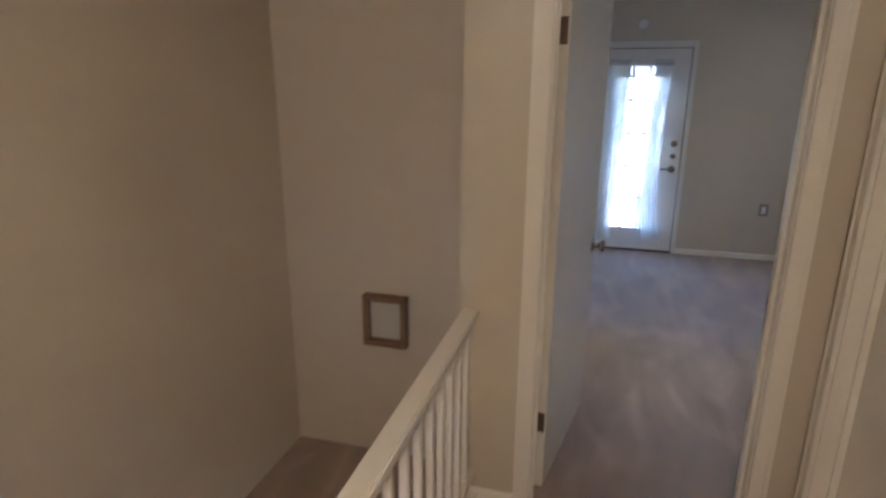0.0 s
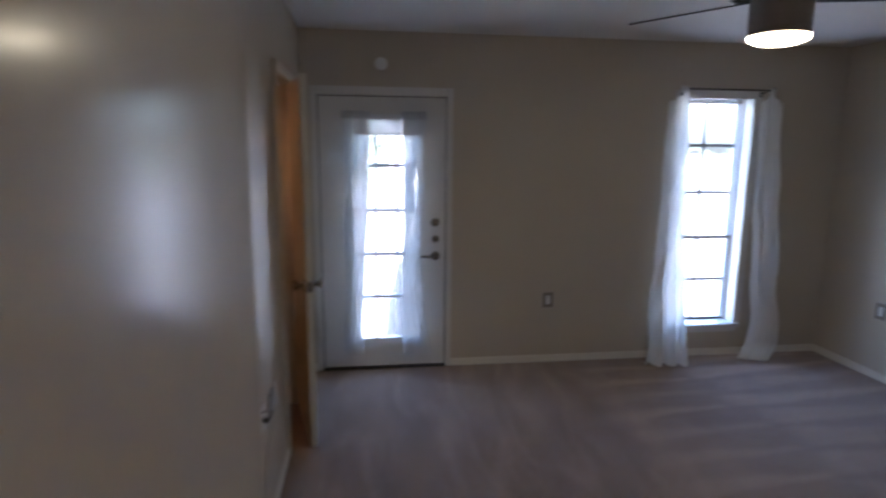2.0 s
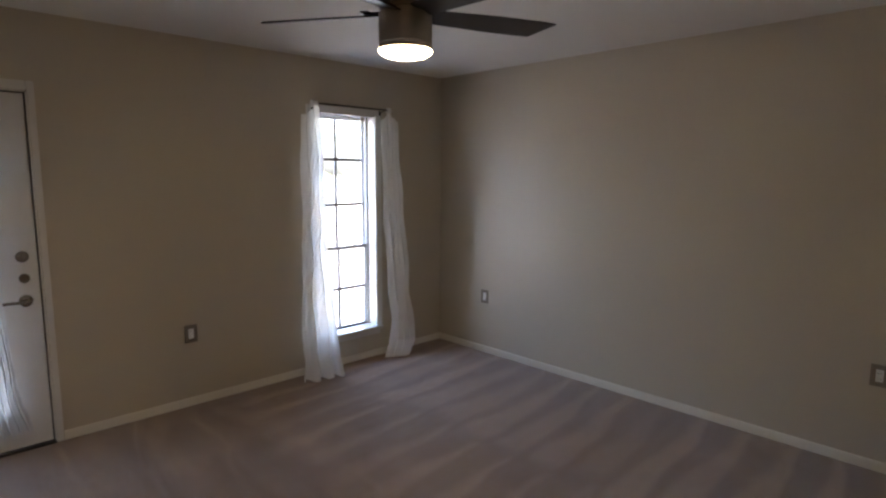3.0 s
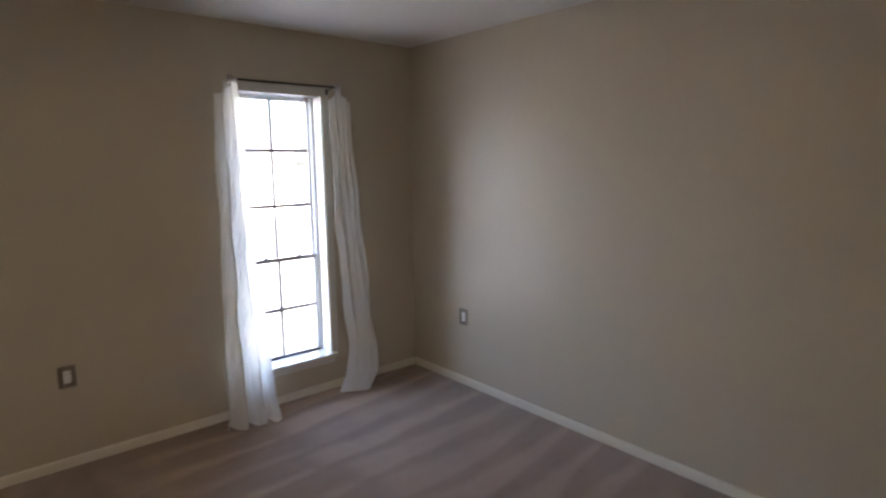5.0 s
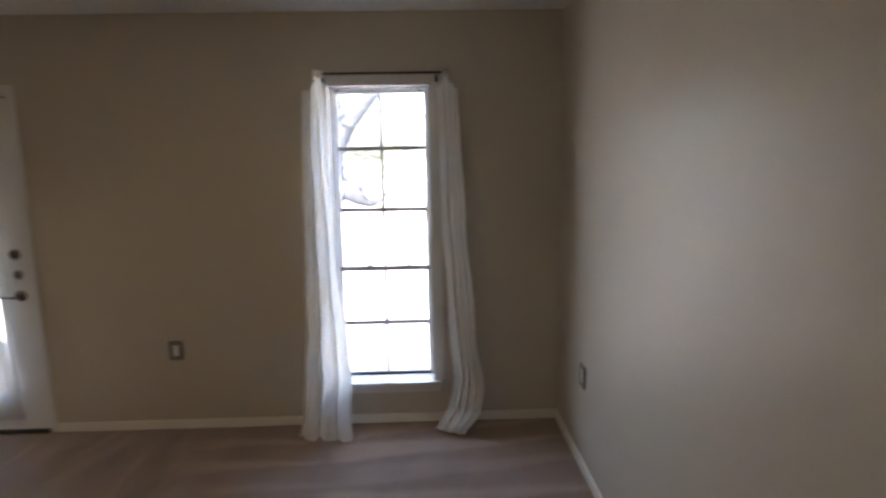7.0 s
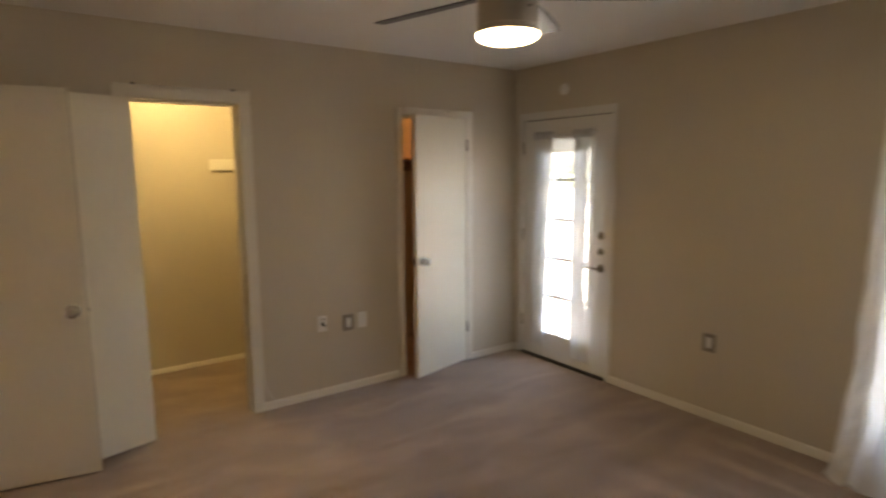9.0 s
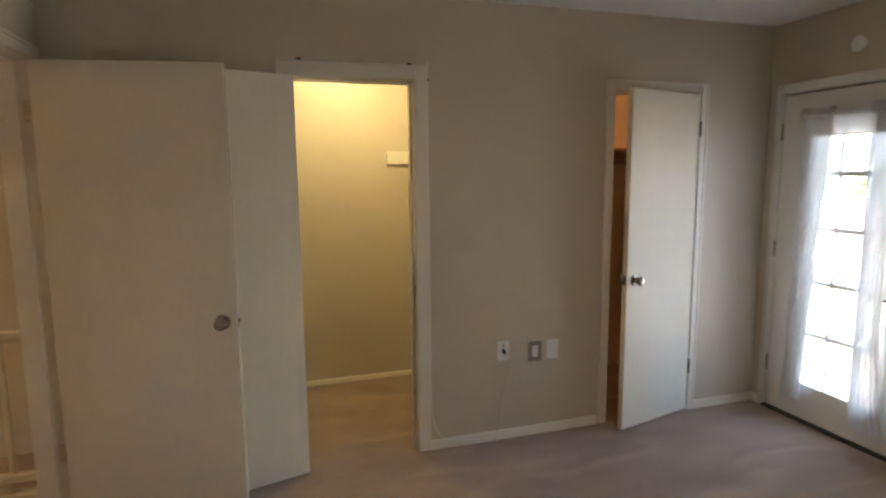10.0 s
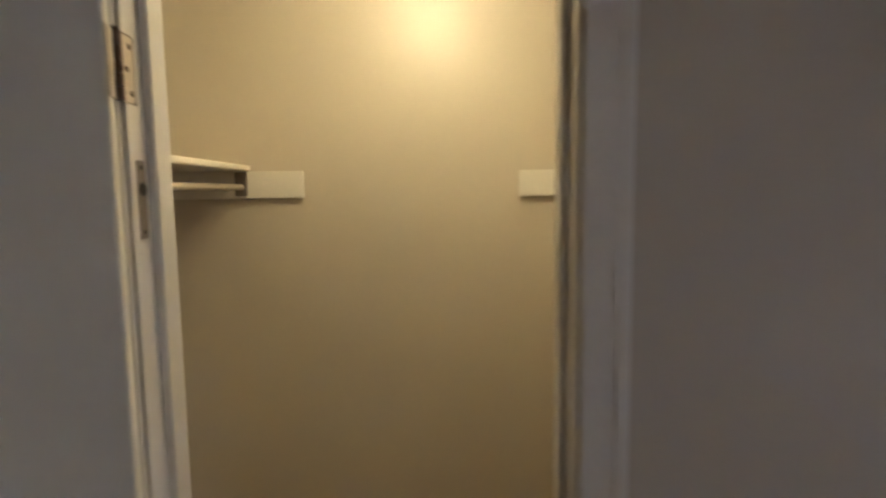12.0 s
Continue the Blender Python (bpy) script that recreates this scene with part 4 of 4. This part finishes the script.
globe_light("ceiling_light", "warm lit globe on the hall ceiling", 0.35, -6.9, 0.12, GLOBE_HALL)
globe_light("ceiling_light", "warm lit globe on the closet ceiling", -0.60, -2.54, 0.085, GLOBE_CLOSET)
globe_light("ceiling_light", "dim warm globe on the small closet ceiling", -0.32, -1.0, 0.06, GLOBE_STORE)


# ---- closets ----
shelf = thing("closet_shelf", "cream painted closet shelf on wall cleats", "shelf")
part("board", soft_box(-1.219, -0.121, -3.479, -3.176, 1.714, 1.733, 0.003), TRIM, shelf)
part("cleat", soft_box(-1.219, -1.2, -3.479, -2.992, 1.619, 1.713, 0.003), TRIM, shelf)
part("cleat", soft_box(-1.198, -0.122, -3.479, -3.46, 1.619, 1.713, 0.003), TRIM, shelf)
part("rod_socket", soft_box(-1.1995, -1.186, -3.222, -3.182, 1.628, 1.71, 0.002), PEWTER, shelf, "dark rod socket")
closet_rod = thing("closet_rod", "pale wooden hanging rod below the closet shelf", "rod")
part("rod", tube([(-1.19, -3.2, 1.658), (-0.121, -3.2, 1.658)], 0.0105, 16), RODWOOD, closet_rod)
cleat = thing("shelf_cleat", "cream painted board fixed to the closet wall", "cleat")
part("board", soft_box(-1.219, -1.2, -2.241, -1.7905, 1.614, 1.706, 0.003), TRIM, cleat)
store_shelf = thing("closet_shelf", "dark wooden shelf in the small closet", "shelf")
part("board", soft_box(-0.899, -0.52, -1.689, -0.001, 1.69, 1.71, 0.003), WOOD, store_shelf)
part("cleat", soft_box(-0.899, -0.88, -1.689, -0.001, 1.60, 1.6895, 0.003), WOOD, store_shelf)
part("rod", tube([(-0.58, -1.689, 1.62), (-0.58, -0.001, 1.62)], 0.014, 12), WOOD, store_shelf)


# ---- outside ----
bm = bmesh.new()
box(bm, -400, 400, 0.3, 700, -3.3, -3.0)
solid("ground", bm, GRASS, "pale dry lawn below the window", "ground", smooth=0)


def tree(at, seed, height, scale, stems):
    """A forked trunk with limbs, and a loose crown of leaf clumps."""
    rnd = random.Random(seed)
    ob = thing("tree", "grey-barked forked tree outside the window", "tree", "trees", at=pose(*at))
    woods = []
    tips = []
    for pts, r0, r1 in stems:
        line = bend([tuple(c * scale for c in p) for p in pts], 6)
        n = len(line)
        line = [p + Vector((rnd.uniform(-1, 1), rnd.uniform(-1, 1), 0)) * 0.012 * scale for p in line]
        woods.append(tube(line, [scale * 1.22 * (r0 + (r1 - r0) * i / (n - 1)) for i in range(n)], 12))
        tips.append((line[-1], line[-1] - line[-4]))
        for i in range(n // 2, n, 3):
            d = Vector((rnd.uniform(-1, 1), rnd.uniform(-1, 1), rnd.uniform(0.1, 1))).normalized()
            end = line[i] + d * rnd.uniform(0.5, 1.1) * scale
            woods.append(tube(bend([line[i], (line[i] + end) / 2 + Vector((0, 0, 0.08)), end], 4), [scale * (0.03 - 0.0025 * k) for k in range(9)], 6))
            tips.append((end, d))
    part("trunk", join(*woods), BARK, ob)
    bm = bmesh.new()
    for p, d in tips:
        d = d.normalized()
        for _ in range(26):
            c = p + d * rnd.uniform(0, 0.8) * scale + Vector((rnd.gauss(0, 0.42), rnd.gauss(0, 0.42), rnd.gauss(0.25, 0.3))) * scale
            a = Vector((rnd.gauss(0, 1), rnd.gauss(0, 1), rnd.gauss(0, 1))).normalized()
            b = a.orthogonal().normalized()
            s = rnd.uniform(0.03, 0.06) * scale
            bm.faces.new([bm.verts.new(c + a * s * u + b * s * 0.5 * w) for u, w in ((-1, 0), (0, 0.9), (1, 0), (0, -0.9))])
    part("crown", bm, LEAF, ob, smooth=0)
    return ob


near_tree = tree((1.05, 5.0, -3.0), 4, 6, 1.0,
     [([(-0.1, 0, 0), (-0.05, 0, 1.2), (0.08, 0, 2.4), (0.47, 0, 3.25), (0.78, 0, 3.8), (0.895, 0, 4.31), (0.91, 0.02, 4.85)], 0.3, 0.17),
      ([(0.88, 0.02, 4.7), (0.66, 0.05, 5.08), (0.36, 0.1, 5.38), (-0.2, 0.2, 6.2)], 0.14, 0.08),
      ([(0.92, 0.02, 4.7), (0.98, -0.05, 5.1), (1.03, -0.1, 5.45), (0.95, -0.2, 6.6)], 0.12, 0.07),
      ([(0.94, 0.02, 4.68), (1.15, 0.05, 5.08), (1.43, 0.1, 5.4), (2.0, 0.2, 6.2)], 0.15, 0.08),
      ([(0.86, 0, 4.2), (1.14, -0.05, 4.12), (1.4, -0.08, 4.0), (1.58, -0.1, 3.98)], 0.1, 0.04)])


for x, y, turn in ((-19, 31, 40), (-11, 37, 115), (-4.5, 33, 200), (3.5, 38, 290), (10, 32, 75), (17, 41, 160)):
    copy_thing(near_tree, pose(x, y, -3.0, 0, 0, turn))


def far_woods():
    """A loose belt of small trees and shrubs at the far side of the lawn."""
    rnd = random.Random(17)
    bm = bmesh.new()
    for k in range(150):
        x, y = rnd.uniform(-95, 105), rnd.uniform(56, 78)
        tall, wide = rnd.uniform(3.2, 6.2), rnd.uniform(1.2, 2.6)
        trunk = tube([(x, y, -3.02), (x + rnd.uniform(-0.2, 0.2), y, -3 + 0.7 * tall)], [0.16, 0.07], 5)
        me = bpy.data.meshes.new("tmp")
        trunk.to_mesh(me)
        trunk.free()
        bm.from_mesh(me)
        bpy.data.meshes.remove(me)
        for _ in range(90):
            up = rnd.uniform(0.22, 1.0)
            spread = wide * math.sqrt(max(0.05, 1 - (2 * up - 1.15) ** 2))
            c = Vector((x + rnd.gauss(0, 0.5) * spread, y + rnd.gauss(0, 0.5) * spread, -3 + up * tall))
            a = Vector((rnd.gauss(0, 1), rnd.gauss(0, 1), rnd.gauss(0, 1))).normalized()
            b = a.orthogonal().normalized()
            size = rnd.uniform(0.18, 0.42)
            bm.faces.new([bm.verts.new(c + a * size * u + b * size * 0.7 * w) for u, w in ((-1, 0), (0, 0.9), (1, 0), (0, -0.9))])
    tagged(mesh_object("woods", bm, LEAF, smooth=0), "pale belt of trees far across the lawn", "trees", kind="stuff")


far_woods()


def far_house(at, w, d, h, turn):
    ob = thing("house", "pale two-storey house far across the lawn", "house", "houses", at=pose(*at, 0, 0, turn))
    part("wall", wall_mesh("x", -w / 2, w / 2, -d / 2, -d / 2 + 0.3, 0, h, holes=[(-w / 2 + 1.2 + 2.4 * k, -w / 2 + 2.3 + 2.4 * k, z, z + 1.4) for k in range(int((w - 1.5) / 2.4)) for z in (0.9, 3.6)]), SIDING, ob, smooth=0)
    bm = bmesh.new()
    box(bm, -w / 2, w / 2, -d / 2 + 0.32, d / 2, 0, h)
    part("body", bm, SIDING, ob, smooth=0)
    bm = bmesh.new()
    v = [bm.verts.new(p) for p in ((-w / 2 - 0.5, -d / 2 - 0.5, h), (w / 2 + 0.5, -d / 2 - 0.5, h), (w / 2 + 0.5, d / 2 + 0.5, h), (-w / 2 - 0.5, d / 2 + 0.5, h), (-w / 2 - 0.5, 0, h + 2.4), (w / 2 + 0.5, 0, h + 2.4))]
    for q in ((0, 1, 5, 4), (2, 3, 4, 5), (0, 4, 3), (1, 2, 5), (0, 3, 2, 1)):
        bm.faces.new([v[i] for i in q])
    part("roof", bm, SHINGLE, ob, smooth=0)


far_house((14, 48, -3.0), 22, 9, 5.8, 8)
